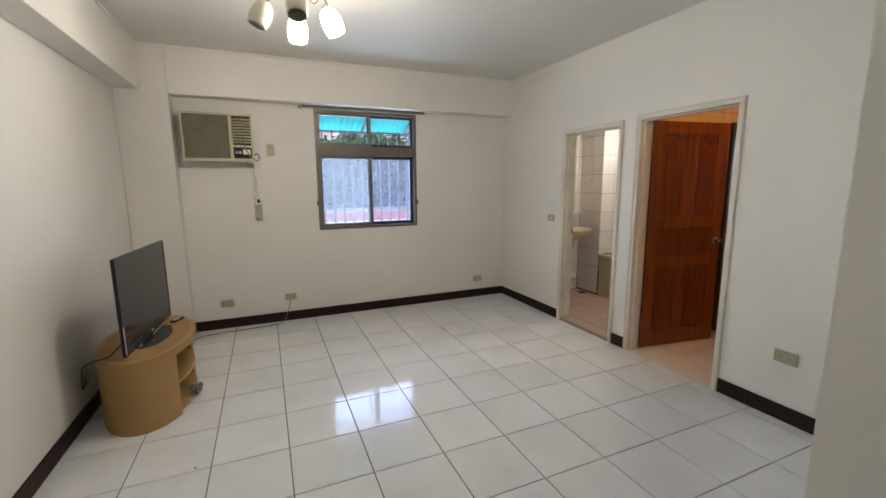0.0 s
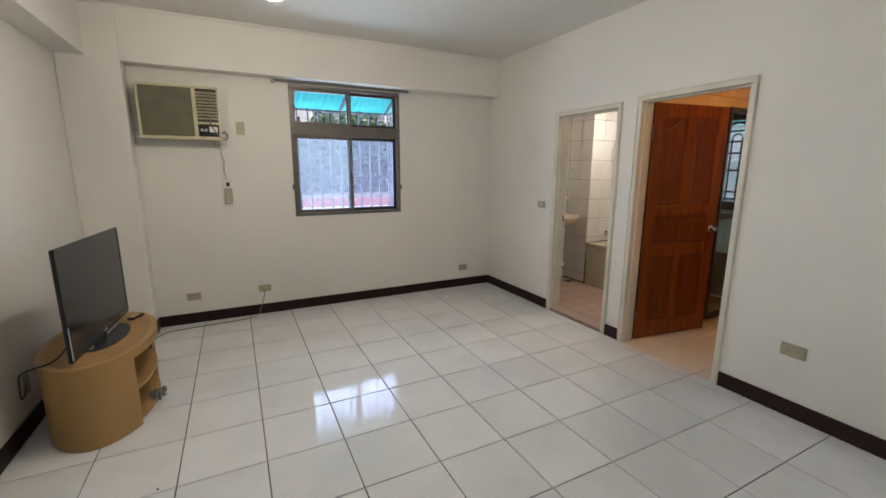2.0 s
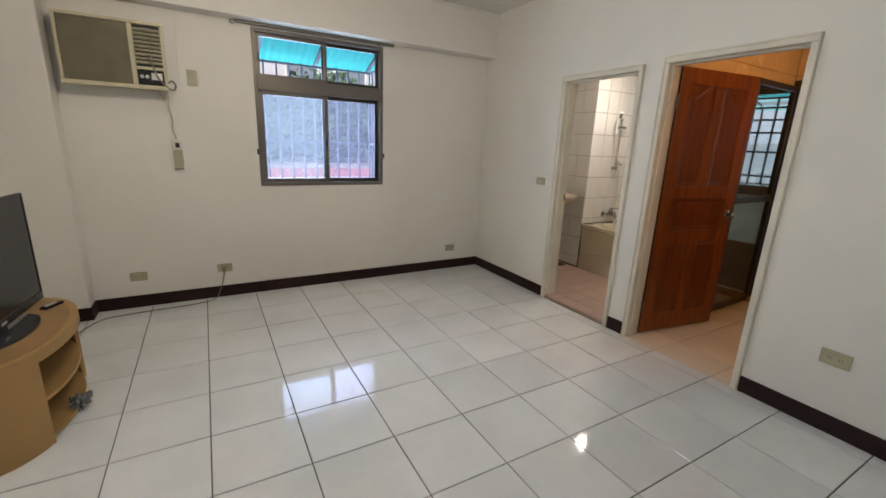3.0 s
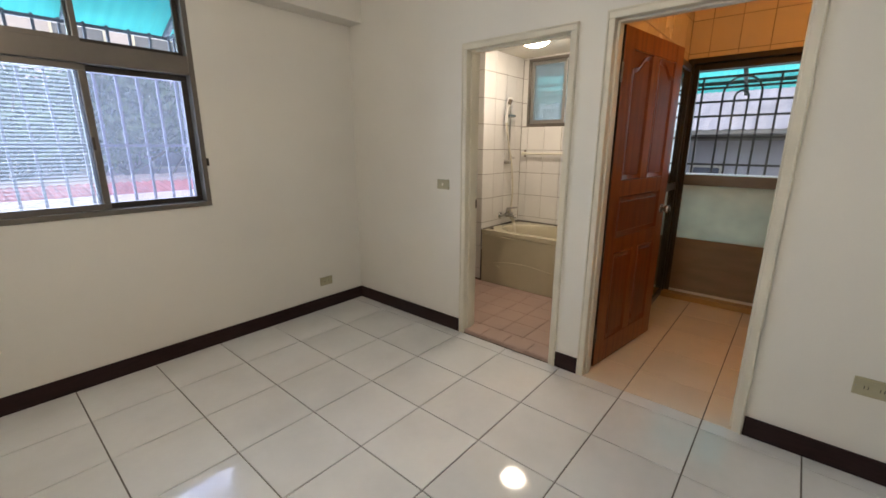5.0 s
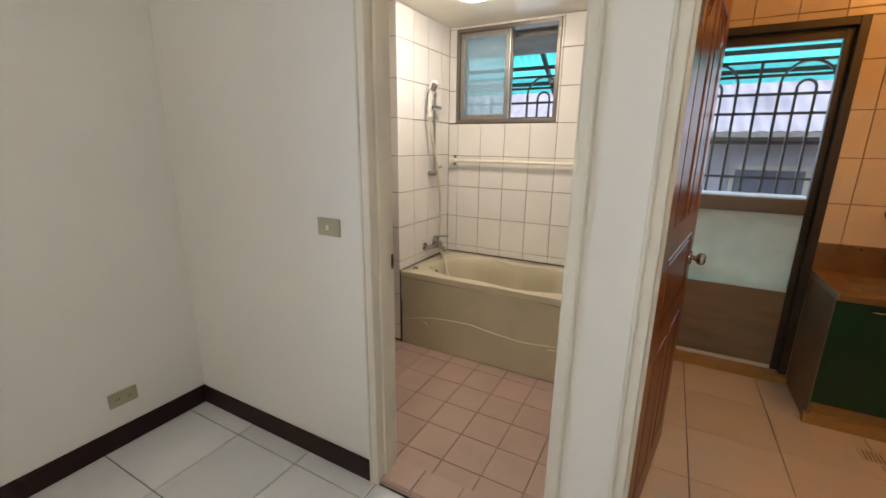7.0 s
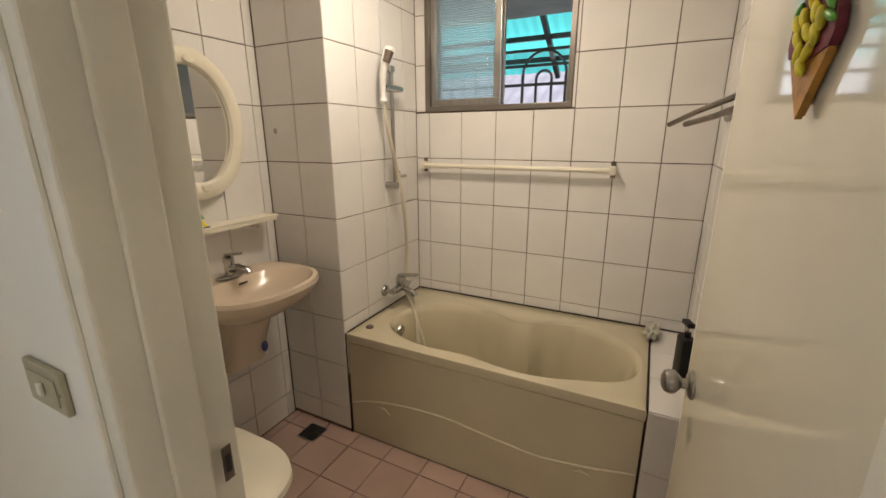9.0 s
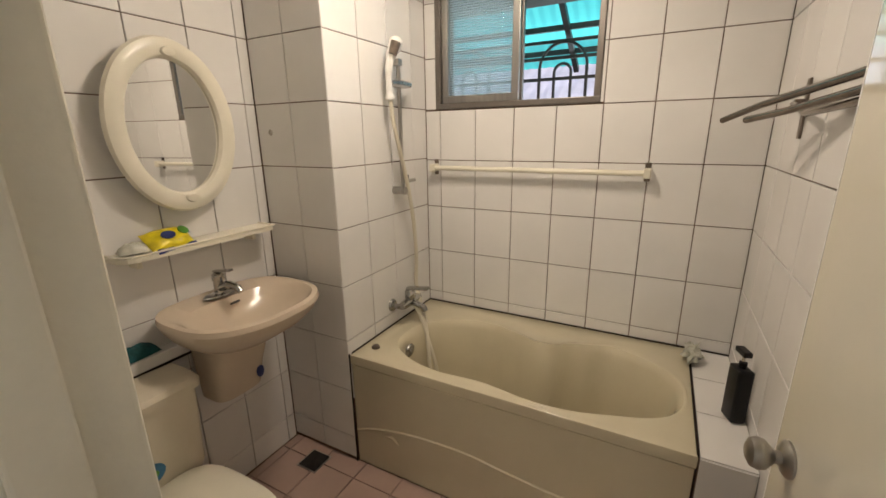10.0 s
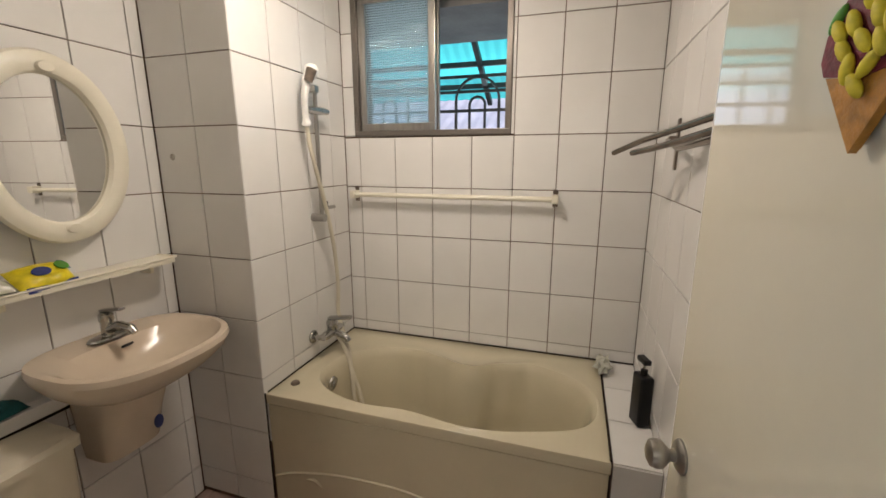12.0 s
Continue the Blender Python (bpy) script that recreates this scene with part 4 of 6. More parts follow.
edge, mouth = rim_ring(0.362, 0.6665, HZ), well(-0.012, HZ)
rings = [rim_ring(0.358, 0.668, HZ - 0.050), rim_ring(0.366, 0.671, HZ - 0.045), rim_ring(0.367, 0.6715, HZ - 0.008), rim_ring(0.366, 0.670, HZ - 0.002), edge,
         between(edge, mouth, 0.45, HZ), between(edge, mouth, 0.8, HZ + 0.001), well(-0.012, HZ + 0.004, lift=0.15), well(-0.002, HZ + 0.003, lift=0.18), well(0.008, HZ - 0.008, lift=0.09), well(0.018, HZ - 0.030), well(0.034, HZ - 0.11), well(0.058, HZ - 0.27), well(0.085, HZ - 0.37), well(0.12, HZ - 0.41), well(0.17, HZ - 0.416)]
part("basin", loft(rings, False), ACRYLIC, tub, smooth=True)
part("apron", box(-0.362, -0.345, -0.668, 0.668, 0.0, HZ - 0.052, 0.003), ACRYLIC, tub)
wave = [(-0.363, y, z) for y, z in ((0.662, 0.175), (0.569, 0.211), (0.397, 0.247), (0.239, 0.261), (0.092, 0.262), (-0.046, 0.246), (-0.176, 0.234), (-0.298, 0.227), (-0.477, 0.248), (-0.647, 0.283), (-0.660, 0.281))]
part("apron_wave", tube(curve_points(wave, 6), 0.006, 6), ACRYLIC, tub, "moulded wave line on the apron", True)
for arc in (((0.507, 0.195), (0.466, 0.202), (0.433, 0.177)), ((-0.432, 0.210), (-0.468, 0.223), (-0.505, 0.217))):
    part("apron_fin", tube(curve_points([(-0.364, y, z) for y, z in arc], 6), [0.002, 0.003, 0.005, 0.006, 0.007, 0.008, 0.008, 0.008, 0.007, 0.006, 0.005, 0.003, 0.002], 6), ACRYLIC, tub, smooth=True)
part("overflow", lathe([(0, 0.016), (0.014, 0.015), (0.018, 0.010), (0.033, 0.009), (0.036, 0)], 20, m=Matrix.Translation((-0.11, 0.522, HZ - 0.070)) @ pose(0, 0, 0, 98)), CHROME, tub, "chrome overflow cover", True)
part("plug_button", lathe([(0, 0.012), (0.014, 0.011), (0.019, 0.006), (0.020, 0.0)], 20, m=Matrix.Translation((-0.262, 0.605, HZ + 0.0005))), RUSTY, tub, "dark metal plug button", True)
for nm, args in (("trim_seal_back", (6.0825, 6.0895, 4.757, 6.249, TZ - 0.004, TZ + 0.006)), ("trim_seal_end", (5.370, 6.0820, 6.2440, 6.2495, TZ - 0.004, TZ + 0.005)),
                 ("trim_seal_front", (5.351, 5.3565, 6.2470, 6.2535, BZ, TZ + 0.003)), ("trim_seal_ledge", (5.366, 6.082, 4.9035, 4.9105, TZ - 0.02, TZ + 0.004))):
    structure(nm, box(*args), MOULD, "black mouldy silicone joint")

# tiled ledge at the end of the tub
structure("bathtub_ledge", box(5.362, BX + 0.005, 4.7495, 4.9030, BZ, TZ - 0.006), BATH_GROUT, "tiled ledge at the end of the tub")

# tub mixer tap with shower hose
tap = thing("bath_mixer_tap", pose(5.775, 6.249, 0.640), "chrome wall-mounted bath mixer tap", "tap")
for x in (-0.075, 0.075):
    part("flange", lathe([(0.012, 0.012), (0.028, 0.010), (0.033, 0.003), (0.033, 0.0)], 20, m=Matrix.Translation((x, 0, 0)) @ pose(0, 0, 0, 90)), CHROME, tap, smooth=True)
    part("elbow", tube(curve_points([(x, -0.008, 0), (x, -0.045, 0), (x * 0.8, -0.06, 0.005)], 5), 0.014, 10), CHROME, tap, smooth=True)
part("body", tube([(-0.085, -0.062, 0.006), (-0.05, -0.062, 0.006), (0.05, -0.062, 0.006), (0.085, -0.062, 0.006)], [0.018, 0.022, 0.022, 0.018], 14), CHROME, tap, smooth=True)
part("cartridge", lathe([(0.024, 0.0), (0.028, 0.018), (0.028, 0.044), (0.021, 0.056), (0, 0.058)], 18, m=Matrix.Translation((0, -0.062, 0.015))), CHROME, tap, smooth=True)
part("lever", move(box(-0.014, 0.014, -0.110, 0.016, -0.007, 0.009, 0.004), pose(0, -0.062, 0.076, -8)), CHROME, tap)
part("spout", tube(curve_points([(0.0, -0.07, 0.0), (0.0, -0.105, -0.004), (0.0, -0.140, -0.016), (0.0, -0.150, -0.034)], 6), 0.016, 10), CHROME, tap, smooth=True)
shower = thing("shower_set", pose(5.772, 6.249, 1.215), "white hand shower on a chrome slide rail", "shower")
part("slide_rail", tube([(0, -0.045, 0.005), (0, -0.045, 0.585)], 0.0095, 10), STEEL, shower, smooth=True)
part("lower_bracket", tube([(-0.008, 0.0, 0.004), (-0.008, -0.066, 0.004)], 0.019, 14), STEEL, shower, smooth=True)
part("upper_bracket", box(-0.016, 0.016, -0.058, 0.0, 0.562, 0.592, 0.005), STEEL, shower)
part("soap_hook", tube(curve_points([(0.01, -0.045, 0.045), (0.05, -0.055, 0.047), (0.085, -0.060, 0.048)], 5), 0.009, 8), STEEL, shower, smooth=True)
part("hook_lever", box(0.026, 0.034, -0.060, -0.048, 0.050, 0.078, 0.002), BLACK, shower)
part("slider", tube([(-0.070, -0.050, 0.482), (-0.03, -0.050, 0.484), (0.02, -0.050, 0.486), (0.082, -0.050, 0.488)], [0.013, 0.018, 0.019, 0.014], 12), CHROME, shower, smooth=True)
part("handset", tube(curve_points([(-0.082, -0.052, 0.415), (-0.088, -0.052, 0.46), (-0.096, -0.060, 0.53), (-0.090, -0.070, 0.585), (-0.062, -0.075, 0.635), (-0.044, -0.070, 0.665)], 6), [0.019, 0.021, 0.019, 0.015, 0.014, 0.013] + [0.014] * 6 + [0.017] * 6 + [0.022] * 4 + [0.028] * 4 + [0.031, 0.028, 0.024, 0.017, 0.008], 14), WHITE_PLASTIC, shower, "white plastic shower handset", True)
part("spray_face", tube([(-0.100, -0.084, 0.590), (-0.086, -0.096, 0.640)], [0.018, 0.022], 14), RUSTY, shower, smooth=True)
part("hose", tube(curve_points([(-0.082, -0.052, 0.410), (-0.072, -0.056, 0.32), (-0.045, -0.062, 0.21), (-0.012, -0.064, 0.11), (0.030, -0.062, -0.02), (0.066, -0.060, -0.18), (0.095, -0.050, -0.36), (0.092, -0.045, -0.50), (0.060, -0.090, -0.60), (0.010, -0.145, -0.67), (-0.045, -0.190, -0.78), (-0.080, -0.222, -0.885), (-0.066, -0.246, -0.925), (-0.048, -0.238, -0.880), (-0.030, -0.190, -0.77), (0.0, -0.130, -0.65), (0.004, -0.090, -0.590)], 8), 0.0098, 9), CABLE_PALE, shower, "cream rubber hose", True)

bar = thing("towel_bar", pose(6.045, 5.672, 1.308), "ivory plastic towel bar on the tiled wall", "towel bar")
part("bar", tube([(0, -0.505, 0), (0, 0.505, 0)], 0.0125, 12), IVORY_PLASTIC, bar, smooth=True)
for y in (-0.515, 0.515):
    part("bracket", box(-0.020, 0.0440, y - 0.014, y + 0.014, -0.020, 0.020, 0.006, seg=3), IVORY_PLASTIC, bar)
    part("bracket_plate", box(0.0395, 0.0445, y - 0.012, y + 0.012, -0.038, 0.042, 0.003), RUSTY, bar)

rack = thing("towel_rack", pose(5.684, 4.7555, 1.535), "tarnished steel swing-arm towel rack", "towel rack")
part("wall_plate", box(-0.014, 0.014, 0.0, 0.007, -0.085, 0.082, 0.003), RUSTY, rack)
part("hub", tube([(0, 0.006, 0.015), (0, 0.030, 0.015)], 0.012, 10), RUSTY, rack, smooth=True)
part("second_plate", box(-0.584, -0.556, 0.0, 0.007, -0.060, 0.100, 0.003), RUSTY, rack)
for a, b, c in (((-0.57, 0.012, 0.050), (-0.10, 0.125, 0.008), (0.028, 0.195, -0.027)), ((-0.57, 0.012, 0.020), (-0.25, 0.085, -0.012), (-0.10, 0.150, -0.030)), ((-0.57, 0.012, -0.002), (-0.25, 0.050, -0.020), (0.0, 0.030, 0.012))):
    part("arm", tube([a, b, c], 0.0095, 10), RACK_STEEL, rack, smooth=True)

bottle = thing("pump_bottle", pose(5.610, 4.795, TZ + 0.0015, 0, 0, 20), "black rectangular pump bottle on the tub ledge", "bottle")
part("body", box(-0.034, 0.034, -0.024, 0.024, 0.0, 0.195, 0.010, seg=3), BOTTLE, bottle, smooth=True)
part("collar", lathe([(0.012, 0.195), (0.012, 0.214), (0, 0.215)], 14), BOTTLE, bottle)
part("stem", lathe([(0.005, 0.2145), (0.005, 0.240)], 10), CHROME, bottle)
part("pump_head", box(-0.020, 0.036, -0.013, 0.013, 0.238, 0.256, 0.004), BOTTLE, bottle)
cloth = thing("crumpled_film", pose(5.985, 4.900, TZ + 0.006), "crumpled clear plastic film at the tub corner", "plastic film")
bm = bmesh.new()
bmesh.ops.create_icosphere(bm, subdivisions=3, radius=1.0)
for v in bm.verts:
    k = 0.9 + 0.5 * noise.noise(v.co * 2.1) + 0.3 * noise.noise(v.co * 5.0)
    v.co = Vector((v.co.x * 0.075 * k, v.co.y * 0.036 * k, 0.028 + max(-0.028, v.co.z * 0.032 * k)))
part("film", bm, CLEAR_FILM, cloth, smooth=True)

# basin on a half pedestal
basin = thing("wash_basin", pose(5.015, BYL - 0.0005, 0.885), "beige ceramic wash basin on a half pedestal", "wash basin")
NB = 72
rings = [loop(0.10, 0.10, 2.2, NB, -0.165, 0, -0.14), loop(0.165, 0.150, 2.3, NB, -0.140, 0, -0.172, back=4), loop(0.222, 0.195, 2.3, NB, -0.092, 0, -0.204, back=3.2), loop(0.252, 0.220, 2.35, NB, -0.048, 0, -0.224, back=3.4),
         loop(0.264, 0.229, 2.4, NB, -0.016, 0, -0.231, back=3.4), loop(0.260, 0.226, 2.4, NB, 0.002, 0, -0.230, back=3.4), loop(0.242, 0.208, 2.4, NB, 0.004, 0, -0.228, back=3.2),
         loop(0.226, 0.156, 2.3, NB, -0.008, 0, -0.264, back=3), loop(0.204, 0.136, 2.2, NB, -0.045, 0, -0.264), loop(0.150, 0.100, 2.1, NB, -0.085, 0, -0.255), loop(0.06, 0.045, 2.0, NB, -0.104, 0, -0.245), loop(0.018, 0.018, 2.0, NB, -0.108, 0, -0.24)]
part("bowl", loft(rings), CERAMIC, basin, smooth=True)
rings = [loop(0.082, 0.058, 3.4, 40, -0.425, 0.0, -0.060, back=8), loop(0.100, 0.070, 3.4, 40, -0.415, 0.0, -0.072, back=8), loop(0.112, 0.086, 3.0, 40, -0.30, 0.0, -0.088, back=8), loop(0.125, 0.120, 2.6, 40, -0.150, 0.0, -0.122, back=8)]
part("half_pedestal", loft(rings), CERAMIC, basin, smooth=True)
part("overflow_hole", box(-0.018, 0.018, -0.004, 0.004, -0.008, 0.008, 0.003), BLACK, basin).matrix_local = pose(0.020, -0.1345, -0.028, 58)
part("sticker", move(lathe([(0.024, 0.0), (0.024, 0.0012), (0, 0.0014)], 24), pose(0.062, -0.1660, -0.345, 82, 0, 18)), NAVY, basin, "dark blue round maker's sticker")
btap = thing("basin_tap", pose(5.015, BYL - 0.085, 0.8895), "chrome single-lever basin tap", "tap")
part("base", lathe([(0.027, 0.0), (0.026, 0.006), (0.021, 0.012), (0.020, 0.055), (0.023, 0.062), (0.022, 0.082), (0.012, 0.090), (0, 0.091)], 20), CHROME, btap, smooth=True)
part("spout", tube(curve_points([(0, -0.012, 0.030), (0.004, -0.05, 0.044), (0.008, -0.095, 0.040), (0.009, -0.112, 0.026)], 6), [0.017] * 8 + [0.014] * 6 + [0.012] * 5, 12), CHROME, btap, smooth=True)
part("lever", move(box(-0.011, 0.011, -0.085, 0.015, -0.004, 0.006, 0.003), pose(0, 0, 0.094, -10)), CHROME, btap)
part("base_plate", lathe([(0, 0.009), (0.026, 0.009), (0.031, 0.006), (0.033, 0.0)], 32, sx=2.1), CHROME, btap, smooth=True)

mark = thing("glue_mark", pose(5.3495, 6.578, 1.495, 0, -90), "small round dried glue mark on the pillar tile", "stain")
part("mark", lathe([(0.013, 0.0), (0.012, 0.0008), (0, 0.0010)], 16), STAIN, mark)

# oval mirror
mirror = thing("oval_mirror", pose(4.982, BYL - 0.0215, 1.512, 0, 0, 5.15), "oval mirror in a rounded ivory plastic frame", "mirror")
bm = bmesh.new()
n, k = 64, 10
vs = []
for i in range(n):
    a = 2 * math.pi * i / n
    ring = []
    for j in range(k):
        b = 2 * math.pi * j / k
        rr = 0.034 * math.cos(b)
        ring.append(bm.verts.new(((0.199 + rr) * math.cos(a), -0.022 - 0.0215 * math.sin(b), (0.256 + rr) * math.sin(a))))
    vs.append(ring)
for i in range(n):
    for j in range(k):
        bm.faces.new((vs[i][j], vs[(i + 1) % n][j], vs[(i + 1) % n][(j + 1) % k], vs[i][(j + 1) % k]))
part("frame", bm, IVORY_PLASTIC, mirror, smooth=True)
bm = prism([(0.184 * math.cos(2 * math.pi * i / 64), 0.242 * math.sin(2 * math.pi * i / 64)) for i in range(64)], 0.012, 0.016)
part("glass", move(bm, pose(0, 0, 0, 90)), MIRROR, mirror, "silvered mirror glass")
for z in (0.245, -0.245):
    part("clip", lathe([(0, 0.012), (0.014, 0.010), (0.017, 0.0)], 14, m=Matrix.Translation((0.0, -0.040, z * 0.985)) @ pose(0, 0, 0, 90), sx=1.6), IVORY_PLASTIC, mirror, smooth=True)

shelf = thing("wall_shelf", pose(4.995, BYL - 0.0005, 1.095), "ivory plastic shelf below the mirror", "shelf")
o = [(-0.295, 0.0), (0.295, 0.0), (0.295, -0.085), (0.280, -0.108), (0.260, -0.112), (-0.235, -0.112), (-0.270, -0.100), (-0.292, -0.070)]
part("board", prism(o[::-1], 0.0, 0.018, 0.004, 2), IVORY_PLASTIC, shelf)
part("lip", tube(curve_points([(-0.289, -0.004, 0.020), (-0.287, -0.070, 0.020), (-0.262, -0.100, 0.020), (-0.235, -0.108, 0.020), (0.0, -0.108, 0.020), (0.262, -0.108, 0.020), (0.288, -0.085, 0.020), (0.291, -0.004, 0.020)], 5), 0.004, 6), IVORY_PLASTIC, shelf, smooth=True)
for x in (-0.22, 0.22):
    part("support", box(x - 0.008, x + 0.008, -0.060, 0.0, -0.035, -0.0003, 0.004), IVORY_PLASTIC, shelf)


def pillow(w, d, h, seed, nx=14, ny=10):
    """A soft flat packet with puckered ends."""
    bm = bmesh.new()
    tops, bots = [], []
    for i in range(nx + 1):
        tr, br = [], []
        for j in range(ny + 1):
            u, v = i / nx * 2 - 1, j / ny * 2 - 1
            k = max(0.0, (1 - abs(u) ** 3) * (1 - abs(v) ** 3)) ** 0.6
            w1 = noise.noise(Vector((u * 2.2 + seed, v * 2.2, seed))) * 0.35 + 1
            x, y = u * w / 2, v * d / 2 * (1 - 0.06 * abs(u))
            tr.append(bm.verts.new((x, y, h * 0.12 + h * 0.88 * k * w1)))
            br.append(bm.verts.new((x, y, h * 0.10 * (1 - k))))
        tops.append(tr)
        bots.append(br)
    for i in range(nx):
        for j in range(ny):
            bm.faces.new((tops[i][j], tops[i + 1][j], tops[i + 1][j + 1], tops[i][j + 1]))
            bm.faces.new((bots[i][j], bots[i][j + 1], bots[i + 1][j + 1], bots[i + 1][j]))
    for i in range(nx):
        bm.faces.new((tops[i][0], bots[i][0], bots[i + 1][0], tops[i + 1][0]))
        bm.faces.new((tops[i][ny], tops[i + 1][ny], bots[i + 1][ny], bots[i][ny]))
    for j in range(ny):
        bm.faces.new((tops[0][j], tops[0][j + 1], bots[0][j + 1], bots[0][j]))
        bm.faces.new((tops[nx][j], bots[nx][j], bots[nx][j + 1], tops[nx][j + 1]))
    return bm


packet = thing("sponge_packet", pose(4.878, 6.598, 1.1300, 38, 0, 6), "yellow plastic sponge packet with navy printing", "packet")
part("film", pillow(0.150, 0.105, 0.036, 1.7), YELLOW, packet, smooth=True)
part("print", move(box(-0.070, 0.070, -0.010, 0.008, 0, 0.002, 0.0006), pose(0.0, -0.046, 0.016, 30)), NAVY, packet, "navy printed strip")
part("print", move(lathe([(0.016, 0.0), (0.016, 0.003), (0, 0.004)], 18, sx=1.6), pose(-0.014, -0.002, 0.0385, 4)), NAVY, packet, "navy printed oval")
part("print", move(lathe([(0.017, 0.0), (0.017, 0.003), (0, 0.004)], 18, sx=1.2), pose(0.050, 0.010, 0.0335, 4, 10)), LEAFGREEN, packet, "green printed patch")
part("print", move(box(-0.008, 0.014, -0.018, 0.018, 0, 0.002, 0.0006), pose(0.060, 0.016, 0.028, 0, 20)), BLUE_LABEL, packet)
film = thing("wrapped_soap", pose(4.765, 6.600, 1.1155, 0, 0, -12), "small bar wrapped in cloudy clear film", "soap")
part("film", pillow(0.085, 0.060, 0.034, 5.2), CLEAR_FILM, film, smooth=True)

# toilet
toilet = thing("toilet", pose(4.600, BYL - 0.012, BZ), "ivory ceramic close-coupled toilet, lid closed", "toilet")
part("tank", loft([loop(0.185, 0.085, 6, 48, 0.36, 0, -0.105), loop(0.195, 0.095, 7, 48, 0.40, 0, -0.105), loop(0.203, 0.100, 8, 48, 0.69, 0, -0.105)]), CERAMIC_IVORY, toilet, smooth=True)
part("tank_lid", loft([loop(0.205, 0.102, 8, 48, 0.6905, 0, -0.106), loop(0.217, 0.112, 8, 48, 0.696, 0, -0.108), loop(0.219, 0.113, 7, 48, 0.718, 0, -0.108), loop(0.208, 0.103, 6, 48, 0.733, 0, -0.107), loop(0.15, 0.06, 4, 48, 0.739, 0, -0.107)]), CERAMIC_IVORY, toilet, smooth=True)
part("bowl", loft([loop(0.115, 0.215, 3.0, 48, 0.0, 0, -0.40), loop(0.110, 0.205, 2.8, 48, 0.06, 0, -0.39), loop(0.105, 0.190, 2.6, 48, 0.18, 0, -0.40), loop(0.150, 0.225, 2.4, 48, 0.28, 0, -0.42), loop(0.180, 0.250, 2.3, 48, 0.355, 0, -0.45, back=4), loop(0.182, 0.252, 2.3, 48, 0.378, 0, -0.45, back=4)]), CERAMIC_IVORY, toilet, smooth=True)
part("seat", loft([loop(0.184, 0.256, 2.3, 48, 0.379, 0, -0.455, back=4), loop(0.190, 0.262, 2.3, 48, 0.386, 0, -0.455, back=4), loop(0.188, 0.260, 2.3, 48, 0.398, 0, -0.455, back=4)]), IVORY_PLASTIC, toilet, smooth=True)
part("lid", loft([loop(0.186, 0.258, 2.3, 48, 0.3985, 0, -0.455, back=4), loop(0.188, 0.259, 2.3, 48, 0.406, 0, -0.455, back=4), loop(0.170, 0.240, 2.3, 48, 0.420, 0, -0.455, back=4), loop(0.06, 0.09, 2.2, 48, 0.426, 0, -0.455)]), IVORY_PLASTIC, toilet, smooth=True)
part("label", move(lathe([(0.036, 0.0), (0.036, 0.0014), (0, 0.0018)], 24, sx=1.25), pose(0.005, -0.2052, 0.475, 90, 0, 0)), BLUE_LABEL, toilet, "teal oval maker's sticker")
part("label_dot", move(lathe([(0.018, 0.0), (0.018, 0.001), (0, 0.0012)], 20, sx=1.6), pose(0.000, -0.2070, 0.472, 90, 0, 0)), LEAFGREEN, toilet)
structure("trim_wall_ledge", box(4.262, 4.880, 6.598, BYL - 0.001, 0.7005, 0.7455, 0.004), BATH_TILE, "narrow white tiled wall ledge")
structure("trim_ledge_joint", box(4.420, 4.880, 6.5935, 6.5978, 0.6960, 0.7045, 0.001), MOULD, "dark dirty joint under the wall ledge")
rag = thing("folded_cloth", pose(4.715, 6.628, 0.7465, 0, 0, 4), "teal folded cleaning cloth on the wall ledge", "cloth")
part("cloth", pillow(0.150, 0.055, 0.046, 9.1), TEAL, rag, smooth=True)

drain = thing("floor_drain", pose(5.255, 6.436, BZ + 0.0005, 0, 0, 0), "square dark floor drain grate", "drain")
part("grate_frame", box(-0.058, 0.058, -0.058, 0.058, 0.0, 0.003, 0.001), STEEL, drain)
for i in range(8):
    part("bar", box(-0.050, 0.050, -0.0485 + i * 0.0125, -0.0400 + i * 0.0125, 0.0032, 0.0055), DRAIN, drain)
part("well", box(-0.051, 0.051, -0.051, 0.051, 0.0030, 0.0034), BLACK, drain)

lamp = thing("ceiling_lamp", pose(5.32, 5.70, BC), "round lit glass dome lamp on the bathroom ceiling", "ceiling lamp")
part("base", lathe([(0.10, 0.0), (0.135, -0.002), (0.138, -0.018), (0.128, -0.024)], 36), WHITE_PLASTIC, lamp, smooth=True)
part("dome", lathe([(0.127, -0.0245), (0.122, -0.040), (0.101, -0.062), (0.062, -0.077), (0.02, -0.083), (0, -0.084)], 36), LIT_DOME, lamp, "glowing white glass dome", True)

# hanging charm on the bathroom door
charm = thing("door_charm", pose(4.588, 4.8255, 1.486, 0, 0, 8) @ Matrix.Diagonal((0.70, 0.85, 0.66, 1.0)), "red and gold brocade charm with yellow flowers hanging on the door", "ornament")
part("lower_point", move(prism([(0, 0), (0.067, 0.112), (0.0, 0.100), (-0.067, 0.112)], 0.0, 0.012, 0.003), pose(0, 0.014, 0, 90)), CHARM_GOLD, charm, "gold brocade point")
part("upper_body", move(prism([(0, 0.101), (0.068, 0.113), (0.078, 0.135), (0.074, 0.170), (0.0, 0.290), (-0.074, 0.170), (-0.078, 0.135), (-0.068, 0.113)], 0.0, 0.014, 0.004), pose(0, 0.016, 0, 90)), CHARM_RED, charm, "dark red brocade body")
random.seed(5)
